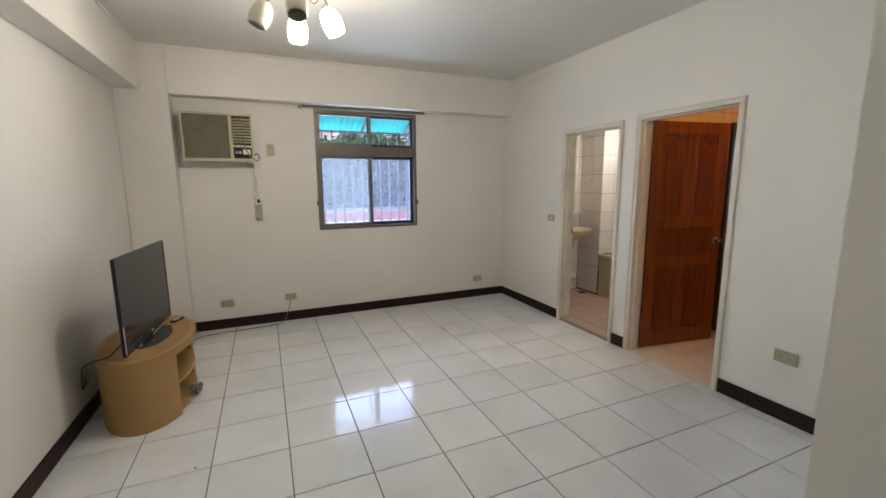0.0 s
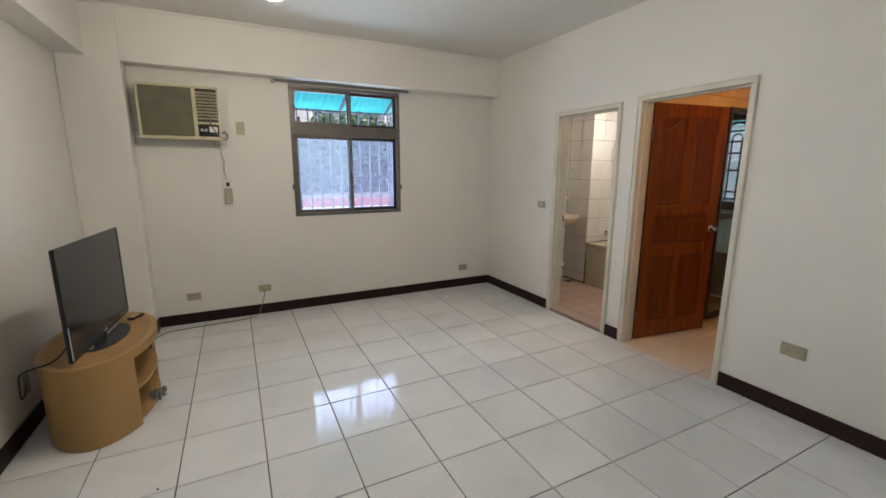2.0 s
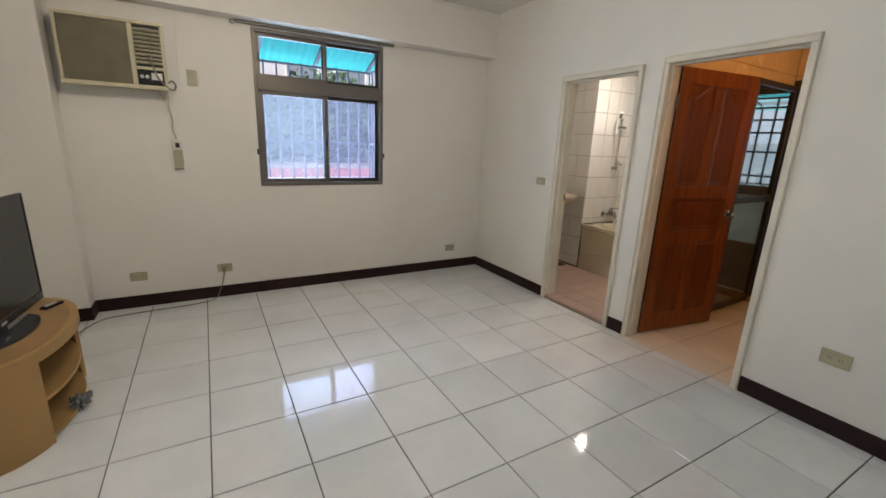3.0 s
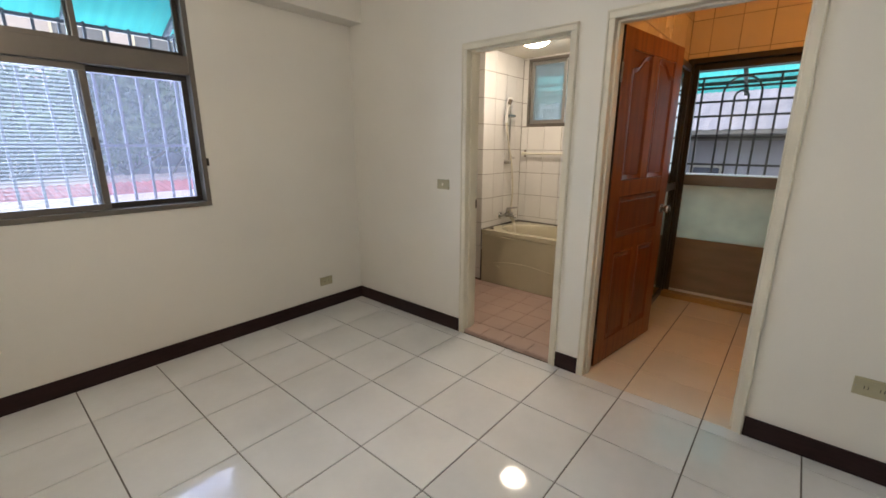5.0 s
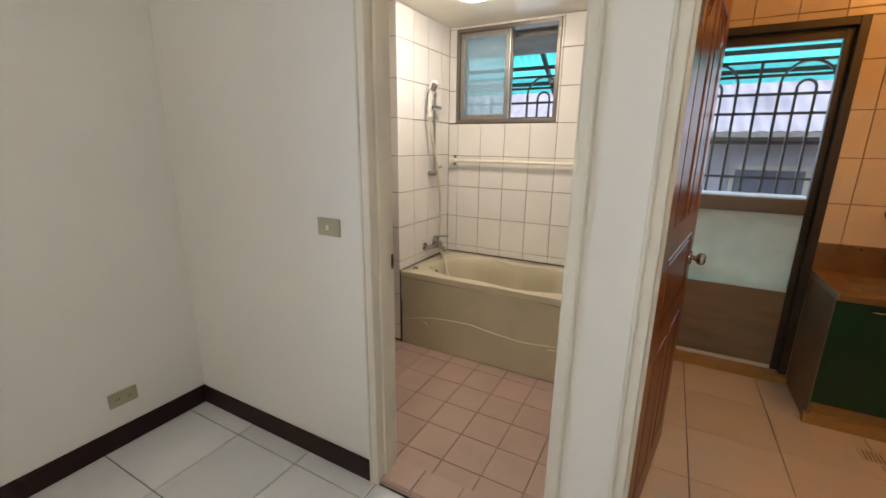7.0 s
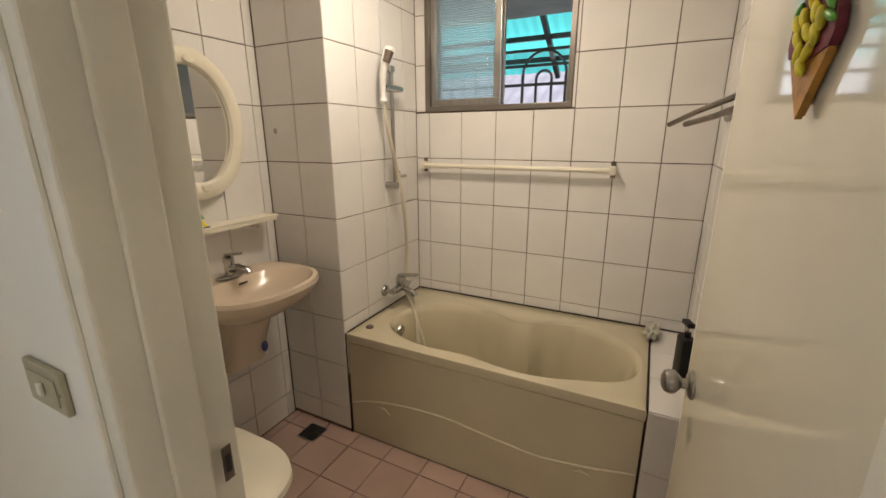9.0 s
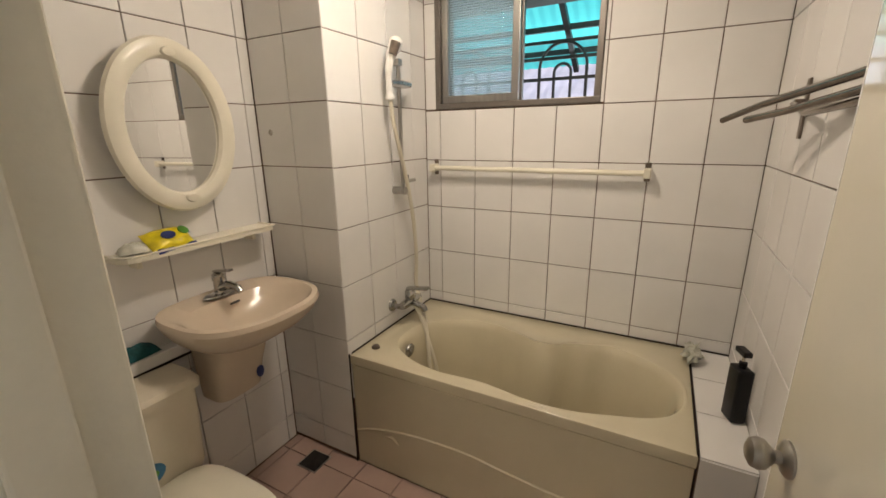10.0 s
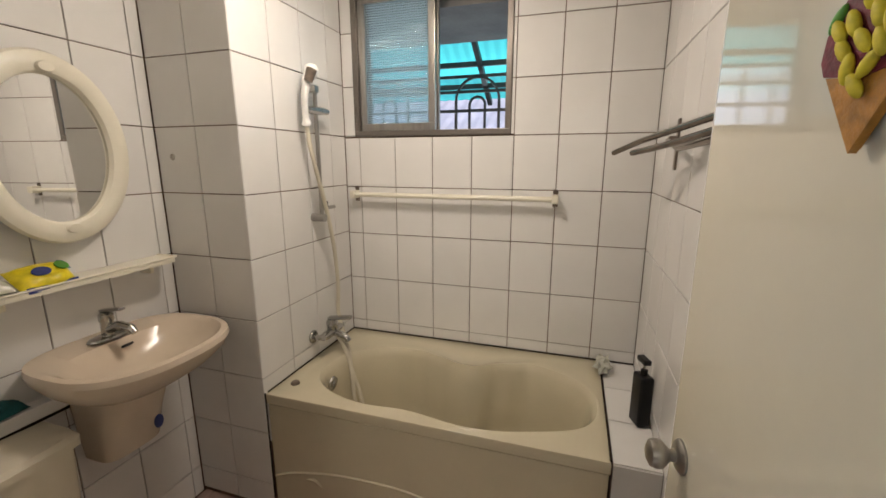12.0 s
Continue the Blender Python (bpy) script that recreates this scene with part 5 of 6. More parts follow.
for i, (x, z) in enumerate(((0.0, 0.235), (-0.014, 0.205), (0.016, 0.205), (0.0, 0.178), (-0.022, 0.170), (0.024, 0.172), (-0.012, 0.145), (0.014, 0.145), (0.0, 0.120), (-0.030, 0.192), (0.034, 0.200))):
    a = random.uniform(-40, 40)
    petal = bmesh.new()
    bmesh.ops.create_icosphere(petal, subdivisions=2, radius=1.0)
    part("petal", move(petal, Matrix.Translation((x * 1.3, 0.020, z - 0.030)) @ pose(0, 0, 0, 0, a, 0) @ Matrix.Diagonal((0.0095, 0.006, 0.022, 1))), CHARM_YELLOW, charm, smooth=True)
for x, z, a in ((-0.055, 0.185, 35), (0.055, 0.190, -35), (-0.062, 0.160, 60), (-0.046, 0.205, 20)):
    petal = bmesh.new()
    bmesh.ops.create_icosphere(petal, subdivisions=2, radius=1.0)
    part("leaf", move(petal, Matrix.Translation((x, 0.018, z)) @ pose(0, 0, 0, 0, a, 0) @ Matrix.Diagonal((0.008, 0.005, 0.022, 1))), LEAFGREEN, charm, smooth=True)
part("cord", tube([(0, 0.006, 0.285), (0.004, 0.006, 0.33), (0, 0.002, 0.40)], 0.0022, 6), CHARM_YELLOW, charm)
part("hook", lathe([(0, 0.008), (0.012, 0.006), (0.014, 0)], 12, m=Matrix.Translation((0, 0.0, 0.400)) @ pose(0, 0, 0, -90)), WHITE_PLASTIC, charm)

# ---------------------------------------------------------------- kitchen things
sink = thing("sink_cabinet", pose(5.60, 3.785, 0.0), "dark green laminate sink cabinet", "cabinet")
part("side_panel", box(0.004, 0.444, -0.018, 0.0, 0.0, 0.712, 0.002), BROWN_PANEL, sink, "brown-grey side panel")
part("carcass", box(0.020, 0.444, -0.985, -0.0185, 0.12, 0.712), BROWN_PANEL, sink)
part("plinth", box(0.030, 0.440, -0.985, -0.0185, 0.0, 0.1195), CABINET_TAN, sink, "wooden plinth")
part("base_strip", box(-0.012, 0.029, -0.985, 0.012, 0.0, 0.055, 0.004), CABINET_TAN, sink)
for i in range(3):
    y1 = -0.004 - i * 0.290
    dr = part("door", box(0.0, 0.0195, y1 - 0.286, y1, 0.125, 0.708, 0.003), GREEN_LAC, sink, "green laminate door")
    part("handle", tube(curve_points([(0.0, y1 - 0.200, 0.672), (-0.016, y1 - 0.190, 0.672), (-0.020, y1 - 0.165, 0.672), (-0.016, y1 - 0.140, 0.672), (0.0, y1 - 0.130, 0.672)], 5), 0.0045, 8), CHROME, dr, "chrome bow handle", True)
stop = thing("steel_sink", pose(5.56, 3.790, 0.7125), "stained stainless steel sink top with backsplash", "sink")
for a in ((0.0, 0.075, -0.99, 0.0), (0.420, 0.486, -0.99, 0.0), (0.0755, 0.4195, -0.115, 0.0), (0.0755, 0.4195, -0.99, -0.72)):
    part("deck", box(a[0], a[1], a[2], a[3], 0.020, 0.036, 0.004), COPPERY, stop)
part("front_lip", box(-0.002, 0.010, -0.99, 0.0, 0.0, 0.038, 0.005), COPPERY, stop)
part("end_lip", box(0.0105, 0.486, -0.008, 0.002, 0.0, 0.038, 0.004), COPPERY, stop)
part("backsplash", box(0.472, 0.488, -0.99, 0.0, 0.0365, 0.200, 0.004), COPPERY, stop)
bm = bmesh.new()
bw = [[(0.0755, -0.1155), (0.4195, -0.1155), (0.4195, -0.7195), (0.0755, -0.7195)], [(0.10, -0.14), (0.395, -0.14), (0.395, -0.695), (0.10, -0.695)]]
lo = [bm.verts.new((x, y, -0.12)) for x, y in bw[1]]
hi = [bm.verts.new((x, y, 0.030)) for x, y in bw[0]]
bm.faces.new(lo)
for i in range(4):
    bm.faces.new((lo[i], lo[(i + 1) % 4], hi[(i + 1) % 4], hi[i]))
bw_ob = part("bowl", bm, COPPERY, stop)
bw_ob.modifiers.new("thickness", "SOLIDIFY").thickness = 0.002
ktap = thing("kitchen_tap", pose(KX - 0.0005, 3.420, 1.105), "chrome wall-mounted two-handle kitchen tap", "tap")
for y in (-0.085, 0.085):
    part("flange", lathe([(0.012, 0.018), (0.024, 0.012), (0.032, 0.002), (0.032, 0.0)], 18, m=Matrix.Translation((0, y, 0)) @ pose(0, 0, 0, 0, -90)), CHROME, ktap, smooth=True)
    part("valve", tube([(-0.015, y, 0), (-0.055, y, 0)], 0.015, 12), CHROME, ktap, smooth=True)
    part("handle", lathe([(0.012, 0), (0.024, 0.006), (0.026, 0.022), (0.016, 0.030), (0, 0.031)], 12, m=Matrix.Translation((-0.055, y * 1.25, 0)) @ pose(0, 0, 0, 90 if y < 0 else -90)), RUSTY, ktap, smooth=True)
part("body", tube([(-0.055, -0.10, 0), (-0.055, 0.10, 0)], 0.013, 12), CHROME, ktap, smooth=True)
part("cross_handle", tube([(-0.055, -0.012, 0.010), (-0.055, 0.004, 0.055), (-0.055, 0.030, 0.066)], 0.010, 8), RUSTY, ktap, smooth=True)
part("spout", tube(curve_points([(-0.055, 0, -0.005), (-0.075, 0.0, -0.04), (-0.12, 0.0, -0.075), (-0.135, 0.0, -0.125)], 6), 0.010, 10), CHROME, ktap, smooth=True)
part("nozzle", lathe([(0.016, 0), (0.020, 0.012), (0.011, 0.035), (0.011, 0.045)], 14, m=Matrix.Translation((-0.135, 0, -0.165))), material("pink_rubber", (0.55, 0.22, 0.20), 0.5, vary=0.05), ktap, "pink rubber nozzle", True)
# added lamp, never in view, placed to give the kitchen its orange light
klamp = thing("unseen_kitchen_lamp", pose(4.85, 3.45, KC), "unseen orange globe lamp added on the kitchen ceiling for warm light", "ceiling lamp")
part("base", lathe([(0.05, 0.0), (0.062, -0.004), (0.060, -0.030), (0.045, -0.034)], 24), WHITE_PLASTIC, klamp, smooth=True)
part("globe", lathe([(0.044, -0.0345), (0.075, -0.060), (0.090, -0.100), (0.078, -0.145), (0.045, -0.172), (0, -0.182)], 28), LIT_KITCHEN, klamp, "glowing globe", True)
kdrain = thing("kitchen_drain", pose(5.42, 3.56, 0.0005), "small tan floor drain cover", "drain")
part("cover", box(-0.050, 0.050, -0.050, 0.050, 0.0, 0.003, 0.001), KITCHEN_FLOOR, kdrain)
for i in range(5):
    part("slot", box(-0.04, 0.04, -0.034 + i * 0.016, -0.028 + i * 0.016, 0.0031, 0.0036), COPPERY, kdrain)


# ---------------------------------------------------------------- outside
structure("ground", slab("z", -3.7, -3.5, (-400, 400), (-400, 400), []), ASPHALT, "grey street ground far below")


def corrugated(x0, x1, y0, y1, z0, z1, along, pitch=0.076, amp=0.009, steps=6):
    """A wavy sheet that falls from z0 to z1; along names the axis of fall."""
    bm = bmesh.new()
    lo, hi = (y0, y1) if along == "x" else (x0, x1)
    n = int((hi - lo) / pitch * steps)
    prev = None
    for i in range(n + 1):
        c = lo + (hi - lo) * i / n
        w = amp * math.sin(2 * math.pi * c / pitch)
        a, b = ((x0, c, z0 + w), (x1, c, z1 + w)) if along == "x" else ((c, y0, z0 + w), (c, y1, z1 + w))
        cur = (bm.verts.new(a), bm.verts.new(b))
        if prev:
            bm.faces.new((prev[0], cur[0], cur[1], prev[1]))
        prev = cur
    return bm


def bar_grille(name, m, width, height, pitch, rails, arches, mat, label):
    """An iron security grille in its own x, z plane."""
    root = thing(name, m, label, "grille")
    n = int(round(width / pitch))
    for i in range(n + 1):
        x = i * pitch
        top = height
        part("upright", box(x - 0.008, x + 0.008, -0.008, 0.008, 0.0, top), mat, root)
    for z in rails:
        part("crossbar", box(-0.02, n * pitch + 0.02, -0.0075, 0.0075, z - 0.011, z + 0.011), mat, root)
    for c in arches:
        for r in (pitch * 1.0, pitch * 0.45):
            zb = rails[-2] - 0.02
            pts = [(c + r * math.cos(a), -0.012, zb - pitch + (r * math.sin(a) * 1.15)) for a in [math.pi * k / 14 for k in range(15)]]
            part("arch", tube(pts, 0.009, 6), mat, root, smooth=True)
    return root


# rear balcony
structure("balcony_floor", slab("z", -0.25, -0.10, (6.305, 7.42), (1.6, 8.2), []), CONCRETE, "grey concrete balcony floor")
structure("balcony_parapet", slab("x", 7.30, 7.42, (1.6, 8.2), (-0.10, 1.02), []), FACADE, "pale rendered balcony parapet")
bg = thing("balcony_grille", pose(7.34, 0.0, 1.02), "dark painted iron balcony grille with arches", "grille")
CENTRES = (2.50, 3.12, 3.74, 4.36, 5.09, 5.825, 6.56, 7.29)
for y, y_next in zip(CENTRES, CENTRES[1:] + (7.9,)):
    for d in (-0.168, 0.168):
        part("upright", box(-0.010, 0.010, y + d - 0.010, y + d + 0.010, 0.0, 0.915), IRON, bg)
    for d in (-0.060, 0.060):
        part("upright", box(-0.009, 0.009, y + d - 0.009, y + d + 0.009, 0.0, 0.880), IRON, bg)
    part("upright", box(-0.010, 0.010, (y + y_next) / 2 - 0.010, (y + y_next) / 2 + 0.010, 0.0, 1.10), IRON, bg)
    for r, z in ((0.168, 0.915), (0.060, 0.880)):
        part("arch", tube([(0.0, y + r * math.cos(math.pi * k / 16), z + r * math.sin(math.pi * k / 16)) for k in range(17)], 0.0105, 6), IRON, bg, smooth=True)
for z in (0.02, 0.175, 0.463, 0.691, 0.840, 0.980, 1.090):
    part("crossbar", box(-0.0065, 0.0065, 1.9, 7.9, z - 0.011, z + 0.011), IRON, bg)
structure("balcony_soffit", slab("z", 2.245, 2.350, (6.302, 6.95), (1.6, 8.2), []), CONCRETE, "grey concrete slab edge over the balcony")
roof = thing("balcony_roof", pose(0, 0, 0), "translucent green corrugated plastic roof on iron rafters", "roof")
part("sheet", corrugated(6.31, 7.75, 1.5, 8.2, 2.76, 2.00, "x", 0.076, 0.0025), GREEN_SHEET, roof, "green plastic sheet")
for y in (2.2, 3.3, 4.36, 5.80, 6.9, 7.9):
    part("rafter", move(box(-0.80, 0.80, -0.018, 0.018, -0.05, -0.012), pose(7.03, y, 2.365, 0, 28.4)), IRON, roof)
for x, z in ((6.60, 2.60), (7.00, 2.386), (7.30, 2.223), (7.52, 2.104)):
    part("purlin", box(x - 0.016, x + 0.016, 1.6, 8.1, z - 0.055, z - 0.02), IRON, roof)

# cage outside the living room window
cage = bar_grille("iron_window_grille", pose(1.30, 7.55, 0.86, 0, 0, 0), 1.75, 1.33, 0.125, (0.02, 0.53, 1.02, 1.11, 1.31), [], IRON_PALE, "weathered pale iron window cage with upright bars")
for x, nm in ((1.30, "iron_window_grille"), (3.05, "iron_window_grille")):
    bar_grille(nm, pose(x, 6.95, 0.86, 0, 0, 90), 0.60, 1.33, 0.10, (0.02, 0.53, 1.02, 1.11, 1.31), [], IRON_PALE, "weathered pale iron cage side")
tray = thing("metal_tray", pose(2.175, 7.24, 0.86), "pale metal tray under the window cage", "tray")
part("tray", box(-0.90, 0.90, -0.31, 0.31, -0.02, 0.0), IRON_PALE, tray)
croof = thing("window_canopy", pose(0, 0, 0), "translucent green corrugated canopy over the window", "canopy")
part("sheet", corrugated(1.10, 3.36, 6.925, 7.68, 2.50, 2.20, "y", 0.076, 0.005), GREEN_SHEET, croof, "green plastic sheet")
for x in (1.3, 1.88, 2.46, 3.05):
    part("rafter", move(box(-0.015, 0.015, -0.37, 0.37, -0.045, -0.012), pose(x, 7.30, 2.350, -21.6)), IRON_PALE, croof)


def house(name, x0, x1, y0, y1, z0, z1, wall_mat, label, face, windows):
    """A neighbouring building with framed windows on the side that faces the flat."""
    root = thing(name, pose((x0 + x1) / 2, (y0 + y1) / 2, z0), label, "building")
    cx, cy = (x0 + x1) / 2, (y0 + y1) / 2
    part("wall", box(x0 - cx, x1 - cx, y0 - cy, y1 - cy, 0, z1 - z0), wall_mat, root)
    part("roof", box(x0 - cx - 0.25, x1 - cx + 0.25, y0 - cy - 0.25, y1 - cy + 0.25, z1 - z0, z1 - z0 + 0.18), CONCRETE, root)
    for u, v, w, h in windows:
        if face == "x":
            f = part("window", box(x0 - cx - 0.05, x0 - cx - 0.001, u - w / 2 - cy, u + w / 2 - cy, v - z0, v + h - z0), FRAME_PAINT, root)
            part("pane", box(x0 - cx - 0.062, x0 - cx - 0.051, u - w / 2 + 0.06 - cy, u + w / 2 - 0.06 - cy, v + 0.06 - z0, v + h - 0.06 - z0), DARK_GLASS, f)
        else:
            f = part("window", box(u - w / 2 - cx, u + w / 2 - cx, y0 - cy - 0.05, y0 - cy - 0.001, v - z0, v + h - z0), FRAME_PAINT, root)
            part("pane", box(u - w / 2 + 0.06 - cx, u + w / 2 - 0.06 - cx, y0 - cy - 0.062, y0 - cy - 0.051, v + 0.06 - z0, v + h - 0.06 - z0), DARK_GLASS, f)
    return root


h1 = house("rear_building", 10.2, 16.0, -6.0, 14.0, -3.5, 1.48, FACADE, "pale rendered low building behind the flat", "x",
           [(1.2, 0.45, 0.9, 0.75), (3.4, 0.45, 0.9, 0.75), (5.0, 0.55, 0.5, 0.55), (6.8, 0.45, 0.9, 0.75), (9.0, 0.45, 0.9, 0.75)])
shed = thing("rear_sheet_roof", pose(0, 0, 0), "grey-white corrugated metal roof of the rear building", "roof")
part("sheet", corrugated(9.6, 14.0, -6.5, 14.5, 1.64, 3.79, "x", 0.18, 0.006, 6), SHEET_ROOF, shed)
part("eave", box(9.58, 9.66, -6.5, 14.5, 1.57, 1.634), CONCRETE, shed)
part("underside", box(9.66, 10.19, -6.4, 14.4, 1.572, 1.62), SHEET_ROOF, shed)

house("street_building", -4.0, 9.0, 21.0, 28.0, -3.5, 6.5, PINK_WALL, "pink rendered apartment building across the street", "y",
      [(x, z, 1.3, 1.3) for x in (-2.2, 0.2, 2.6, 5.0, 7.0) for z in (-2.3, 0.6, 3.6)])
awning = thing("red_awning", pose(4.6, 15.2, 0.35), "faded red sheet awning across the street", "awning")
part("sheet", move(corrugated(-3.8, 3.8, -0.9, 0.9, 0.26, 0.0, "y", 0.15, 0.02), pose(0, 0, 0, 0, 0, 180)), RED_PAINT, awning)
part("fascia", box(-3.8, 3.8, -0.93, -0.90, -0.28, 0.06), WHITE_PLASTIC, awning, "white fascia board")
for x in (-3.1, -1.0, 1.0, 3.1):
    part("post", box(x - 0.05, x + 0.05, -0.88, -0.78, -3.85, -0.02), IRON_PALE, awning)
house("low_white_house", -3.0, 8.6, 15.95, 17.0, -3.5, 0.45, FACADE, "white low house across the street", "y", [(x, -1.2, 1.1, 1.0) for x in (-1.6, 0.8, 3.2, 5.6)])


def tree(name, x, y, z0, h, r, seed):
    random.seed(seed)
    root = thing(name, pose(x, y, z0), "leafy green street tree with uneven crown", "tree")
    part("trunk", tube(curve_points([(0, 0, 0), (0.08, 0.03, h * 0.3), (-0.05, 0.06, h * 0.55), (0.05, 0, h * 0.8)], 5), [0.17 - 0.008 * i for i in range(16)], 8), BARK, root, smooth=True)
    for k in range(6):
        a = 2 * math.pi * k / 6 + random.uniform(-0.3, 0.3)
        s = h * random.uniform(0.45, 0.65)
        part("limb", tube([(0, 0, s), (0.4 * r * math.cos(a), 0.4 * r * math.sin(a), s + 0.5), (0.8 * r * math.cos(a), 0.8 * r * math.sin(a), s + 0.9 + random.random() * 0.6)], [0.07, 0.045, 0.02], 6), BARK, root)
    verts, faces = [], []
    centres = []
    for k in range(44):
        a, e, q = random.uniform(0, 6.283), random.uniform(-0.5, 1.2), random.uniform(0.35, 1.0)
        centres.append(Vector((r * q * math.cos(a) * math.cos(e), r * q * math.sin(a) * math.cos(e), h * 0.74 + 0.8 * r * q * math.sin(e))))
    for c in centres:
        for k in range(120):
            d = Vector((random.gauss(0, 1), random.gauss(0, 1), random.gauss(0, 1))).normalized() * (0.36 * r * random.random() ** 0.5)
            p = c + d
            u = Vector((random.gauss(0, 1), random.gauss(0, 1), random.gauss(0, 0.6))).normalized()
            v = u.orthogonal().normalized()
            s = random.uniform(0.12, 0.22)
            i = len(verts)
            verts += [p - u * s, p + v * s * 0.45, p + u * s, p - v * s * 0.45]
            faces.append((i, i + 1, i + 2, i + 3))
    me = bpy.data.meshes.new("crown")
    me.from_pydata([tuple(v) for v in verts], [], faces)
    me.materials.append(LEAF)
    crown = new("crown", me)
    crown.parent = root


tree("street_tree", 2.6, 18.2, -3.5, 6.9, 1.7, 11)
tree("street_tree", 5.2, 18.4, -3.5, 7.2, 2.0, 12)
tree("street_tree", 7.9, 18.2, -3.5, 7.4, 2.0, 14)
tree("street_tree", -1.5, 13.5, -3.5, 5.2, 1.4, 13)


# ---------------------------------------------------------------- tiles, one by one
TILE_CACHE = {}


def tile_mesh(w, h, gap, thick, mat, edge):
    """A glazed tile in its own x, y plane, its face towards +z, with a softened edge."""
    key = (round(w, 3), round(h, 3), mat.name)
    if key in TILE_CACHE:
        return TILE_CACHE[key]
    a, b = w / 2 - gap / 2, h / 2 - gap / 2
    bm = bmesh.new()
    r0 = [bm.verts.new((x, y, 0)) for x, y in ((-a, -b), (a, -b), (a, b), (-a, b))]
    r1 = [bm.verts.new((x, y, thick - edge)) for x, y in ((-a, -b), (a, -b), (a, b), (-a, b))]
    r2 = [bm.verts.new((x, y, thick)) for x, y in ((-a + edge, -b + edge), (a - edge, -b + edge), (a - edge, b - edge), (-a + edge, b - edge))]
    for p, q in ((r0, r1), (r1, r2)):
        for i in range(4):
            bm.faces.new((p[i], p[(i + 1) % 4], q[(i + 1) % 4], q[i]))
    bm.faces.new(r2)
    me = bpy.data.meshes.new("tile")
    bm.to_mesh(me)
    bm.free()
    me.materials.append(mat)
    TILE_CACHE[key] = me
    return me


def tile_field(parent, origin, u, v, us, vs, pu, pv, fu, fv, gap, thick, mat, holes=(), edge=0.0012, jitter=0.0003, name="tile", stagger=0.0):
    """Lays tiles over us x vs in the plane through origin; fu, fv are the places of one joint; holes are left out."""
    u, v, o = Vector(u), Vector(v), Vector(origin)
    n = u.cross(v)
    rot = Matrix((u, v, n)).transposed().to_4x4()
    j0 = math.floor((vs[0] - fv) / pv)
    for j in range(j0, int(math.ceil((vs[1] - fv) / pv)) + 1):
        off = stagger * (j % 2)
        i0 = math.floor((us[0] - fu - off) / pu)
        for i in range(i0, int(math.ceil((us[1] - fu - off) / pu)) + 1):
            a0, a1 = max(us[0], fu + off + i * pu), min(us[1], fu + off + (i + 1) * pu)
            b0, b1 = max(vs[0], fv + j * pv), min(vs[1], fv + (j + 1) * pv)
            cells = [(a0, a1, b0, b1)]
            for h in holes:
                out = []
                for c0, c1, d0, d1 in cells:
                    if c1 <= h[0] or c0 >= h[1] or d1 <= h[2] or d0 >= h[3]:
                        out.append((c0, c1, d0, d1))
                        continue
                    if d0 < h[2]:
                        out.append((c0, c1, d0, h[2]))
                    if d1 > h[3]:
                        out.append((c0, c1, h[3], d1))
                    m0, m1 = max(d0, h[2]), min(d1, h[3])
                    if c0 < h[0]:
                        out.append((c0, h[0], m0, m1))
                    if c1 > h[1]:
                        out.append((h[1], c1, m0, m1))
                cells = out
            for c0, c1, d0, d1 in cells:
                if c1 - c0 < 0.012 or d1 - d0 < 0.012:
                    continue
                ob = new(name, tile_mesh(c1 - c0, d1 - d0, gap, thick, mat, edge))
                ob.matrix_world = Matrix.Translation(o + u * (c0 + c1) / 2 + v * (d0 + d1) / 2 + n * (random.uniform(-1, 1) * jitter)) @ rot
                ob.parent = bpy.data.objects[parent]


random.seed(3)
FU, FV = 0.037, 0.347
LIVING = [(2.48, 4.135, -0.6, 2.52)]
tile_field("floor", (0, 0, -0.007), (1, 0, 0), (0, 1, 0), (XL, XR), (1.0, YW), 0.40, 0.40, FU, FV, 0.0062, 0.007, FLOOR_TILE, LIVING, 0.0010, 0.0002)
tile_field("floor", (0, 0, -0.007), (1, 0, 0), (0, 1, 0), (XL, 2.48), (-0.6, 0.997), 0.40, 0.40, FU, FV, 0.0062, 0.007, FLOOR_TILE, (), 0.0010, 0.0002)
tile_field("floor", (0, 0, -0.007), (1, 0, 0), (0, 1, 0), (XR, 6.04), (KYR, KYL), 0.40, 0.40, FU, FV, 0.0044, 0.007, KITCHEN_FLOOR, [(XR - 0.01, XR2, KYR - 0.1, 3.80), (XR - 0.01, XR2, 4.60, 5.0)], 0.0010, 0.0002)
# sill of the bathroom doorway
structure("trim_bathroom_sill", box(4.140, 4.275, 4.827, 5.530, -0.0068, 0.022, 0.002), PINK_GROUT, "grouted raised sill in the bathroom doorway")
structure("trim_sill_joint", box(4.1285, 4.1335, 4.827, 5.530, -0.006, 0.0030), MOULD, "dark dirty joint along the sill")
tile_field("trim_bathroom_sill", (0, 0, 0.022), (1, 0, 0), (0, 1, 0), (4.140, 4.272), (4.828, 5.529), 0.20, 0.19, 4.135, 5.000, 0.004, 0.008, PINK_TILE)
tile_field("trim_bathroom_sill", (4.140, 0, 0), (0, -1, 0), (0, 0, 1), (-5.529, -4.828), (0.0, 0.029), 0.19, 0.20, -5.000, 0.0, 0.004, 0.006, PINK_TILE)
tile_field("bathroom_floor", (0, 0, BZ - 0.007), (1, 0, 0), (0, 1, 0), (4.277, 5.362), (4.757, 6.652), 0.207, 0.2035, 5.260, 5.385, 0.0045, 0.007, PINK_TILE, (), 0.0015, 0.0006)

PU, PV, FZ = 0.2015, 0.252, 1.346
GAP = 0.0040
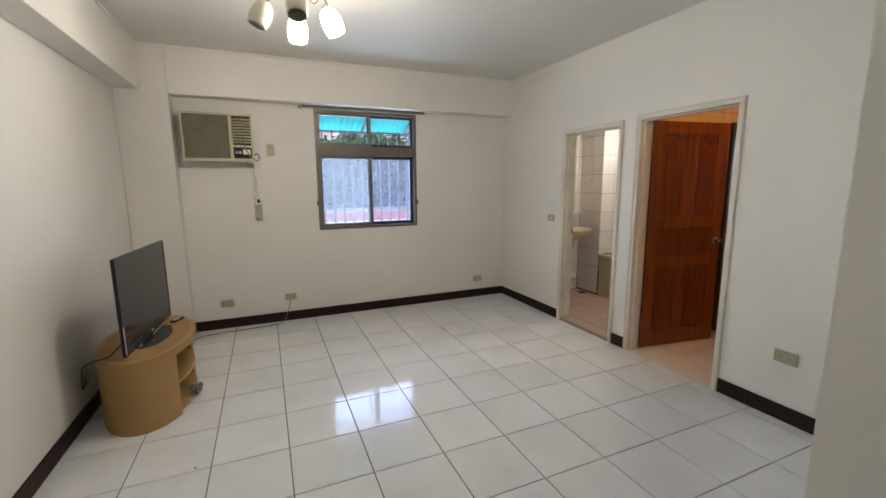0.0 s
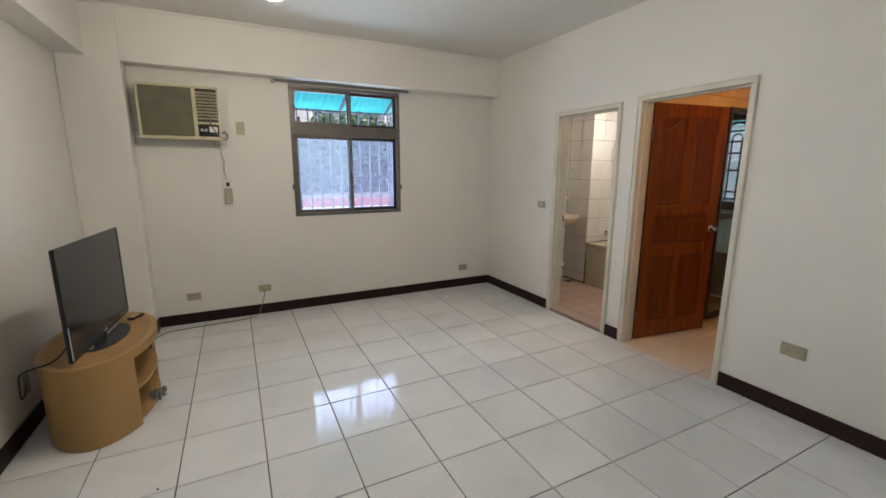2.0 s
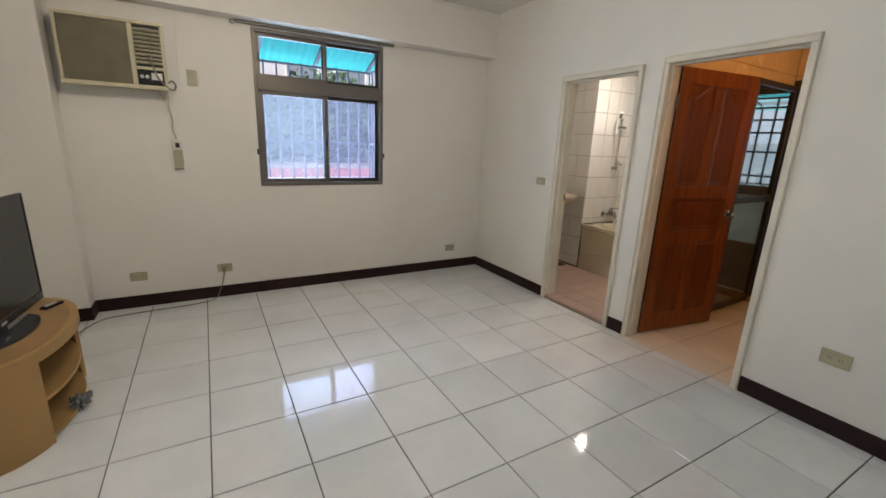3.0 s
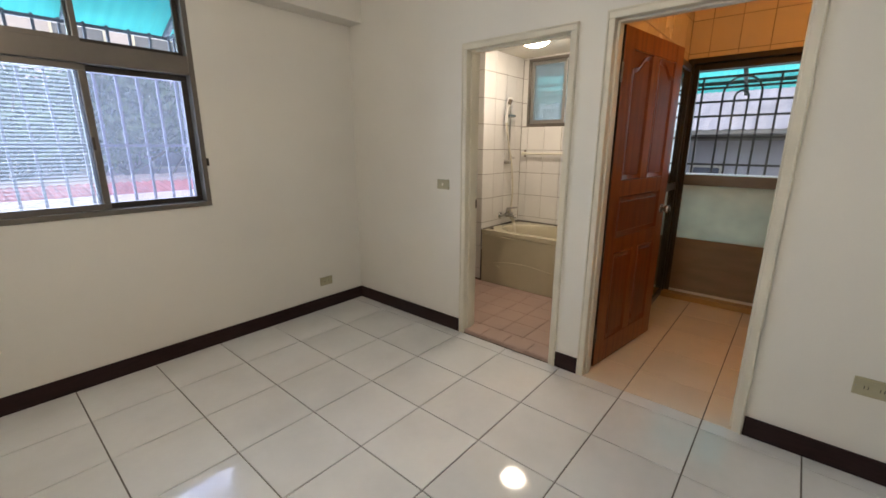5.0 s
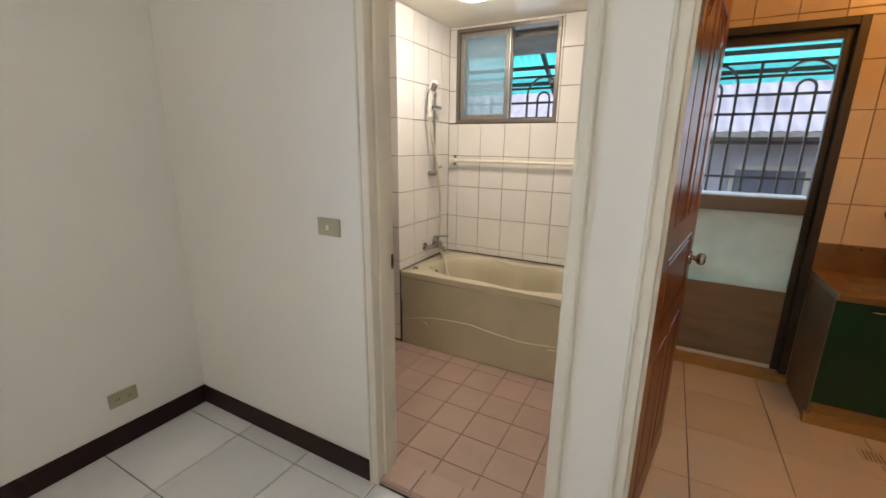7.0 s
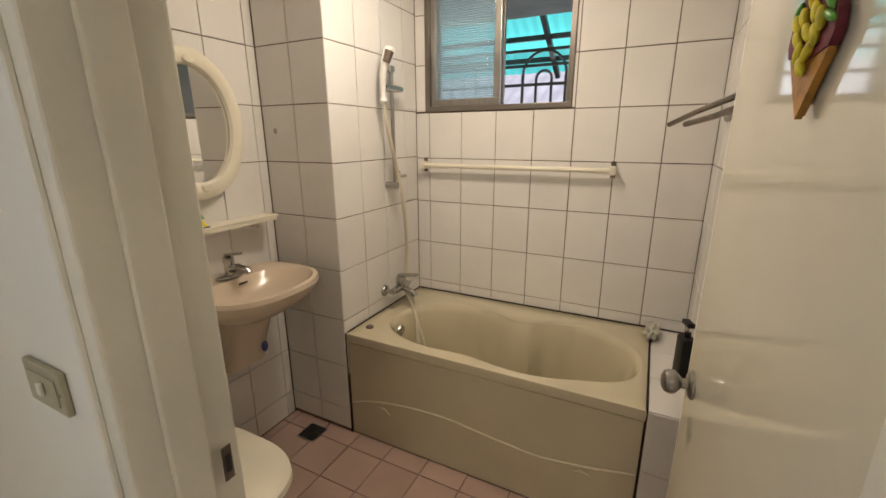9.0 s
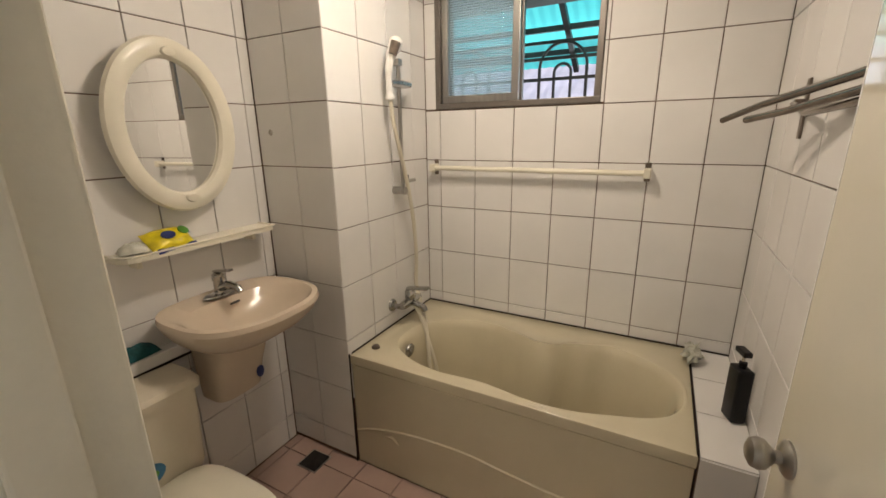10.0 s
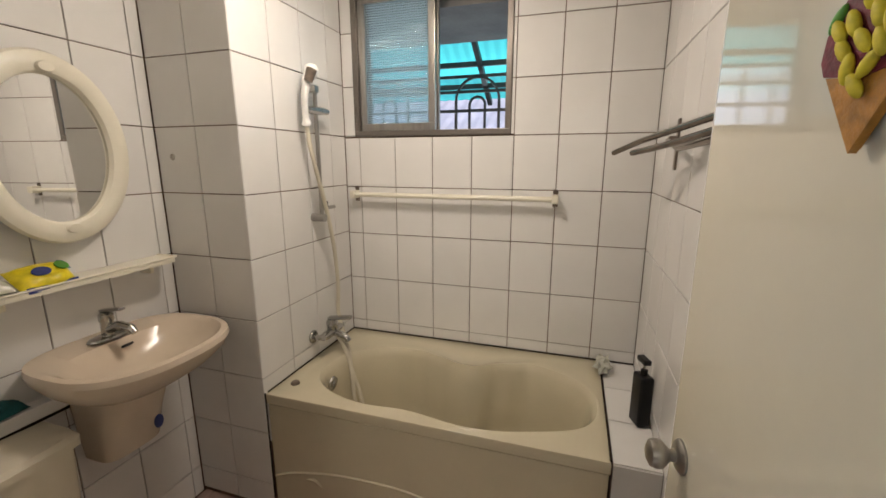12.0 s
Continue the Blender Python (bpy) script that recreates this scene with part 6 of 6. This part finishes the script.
# mirror wall
tile_field("bathroom_wall_north", (0, BYL + T, 0), (1, 0, 0), (0, 0, 1), (XR2, 5.350), (BZ, BC), PU, PV, 4.698, FZ + 0.010, GAP, T, BATH_TILE)
# tub wall, seen from inside: u runs towards -y
tile_field("bathroom_wall_east", (BX + T, 0, 0), (0, -1, 0), (0, 0, 1), (-6.25, -BYR), (0.30, BC), PU, PV, -5.1575, FZ, GAP, T, BATH_TILE, [(-BATH_WINDOW[1], -BATH_WINDOW[0], BATH_WINDOW[2], BATH_WINDOW[3])])
# pillar faces
tile_field("bathroom_pillar", (5.35 + T, 0, 0), (0, -1, 0), (0, 0, 1), (-BYL, -6.25), (BZ + 0.02, BC), PU, PV, -6.4510, FZ + 0.010, GAP, T, BATH_TILE)
tile_field("bathroom_pillar", (0, 6.25 + T, 0), (1, 0, 0), (0, 0, 1), (5.35, BX), (0.30, BC), PU, PV, 5.552, FZ + 0.008, GAP, T, BATH_TILE)
# wall behind the open door and the doorway wall
tile_field("bathroom_wall_south", (0, BYR - T, 0), (-1, 0, 0), (0, 0, 1), (-BX, -XR2), (BZ, BC), PU, PV, -BX, FZ, GAP, T, BATH_TILE)
tile_field("bathroom_wall_west", (XR2 + 0.004, 0, 0), (0, 1, 0), (0, 0, 1), (5.60, BYL), (BZ, BC), PU, PV, 5.655, FZ, GAP, T, BATH_TILE)
# ledge
tile_field("bathtub_ledge", (0, 0, TZ - 0.006), (1, 0, 0), (0, 1, 0), (5.358, BX), (BYR, 4.903), 0.24, 0.25, 5.358, BYR - 0.05, GAP, T, BATH_TILE)
tile_field("bathtub_ledge", (5.362, 0, 0), (0, -1, 0), (0, 0, 1), (-4.903, -BYR), (BZ, TZ - 0.004), 0.20, PV, -4.903, TZ - 0.004, GAP, T, BATH_TILE)
# kitchen
tile_field("kitchen_wall_east", (KX + T, 0, 0), (0, -1, 0), (0, 0, 1), (-KYL, -KYR), (0.0, KC), PU, PV, -3.487, 1.39, 0.005, T, KITCHEN_TILE,
           [(-BACK_DOOR[1], -BACK_DOOR[0], -0.1, BACK_DOOR[3]), (-KITCHEN_WINDOW[1], -KITCHEN_WINDOW[0], KITCHEN_WINDOW[2], KITCHEN_WINDOW[3])])
tile_field("kitchen_wall_north", (0, KYL + T, 0), (1, 0, 0), (0, 0, 1), (XR2, KX), (0.0, KC), PU, PV, KX, 1.39, 0.005, T, KITCHEN_TILE)
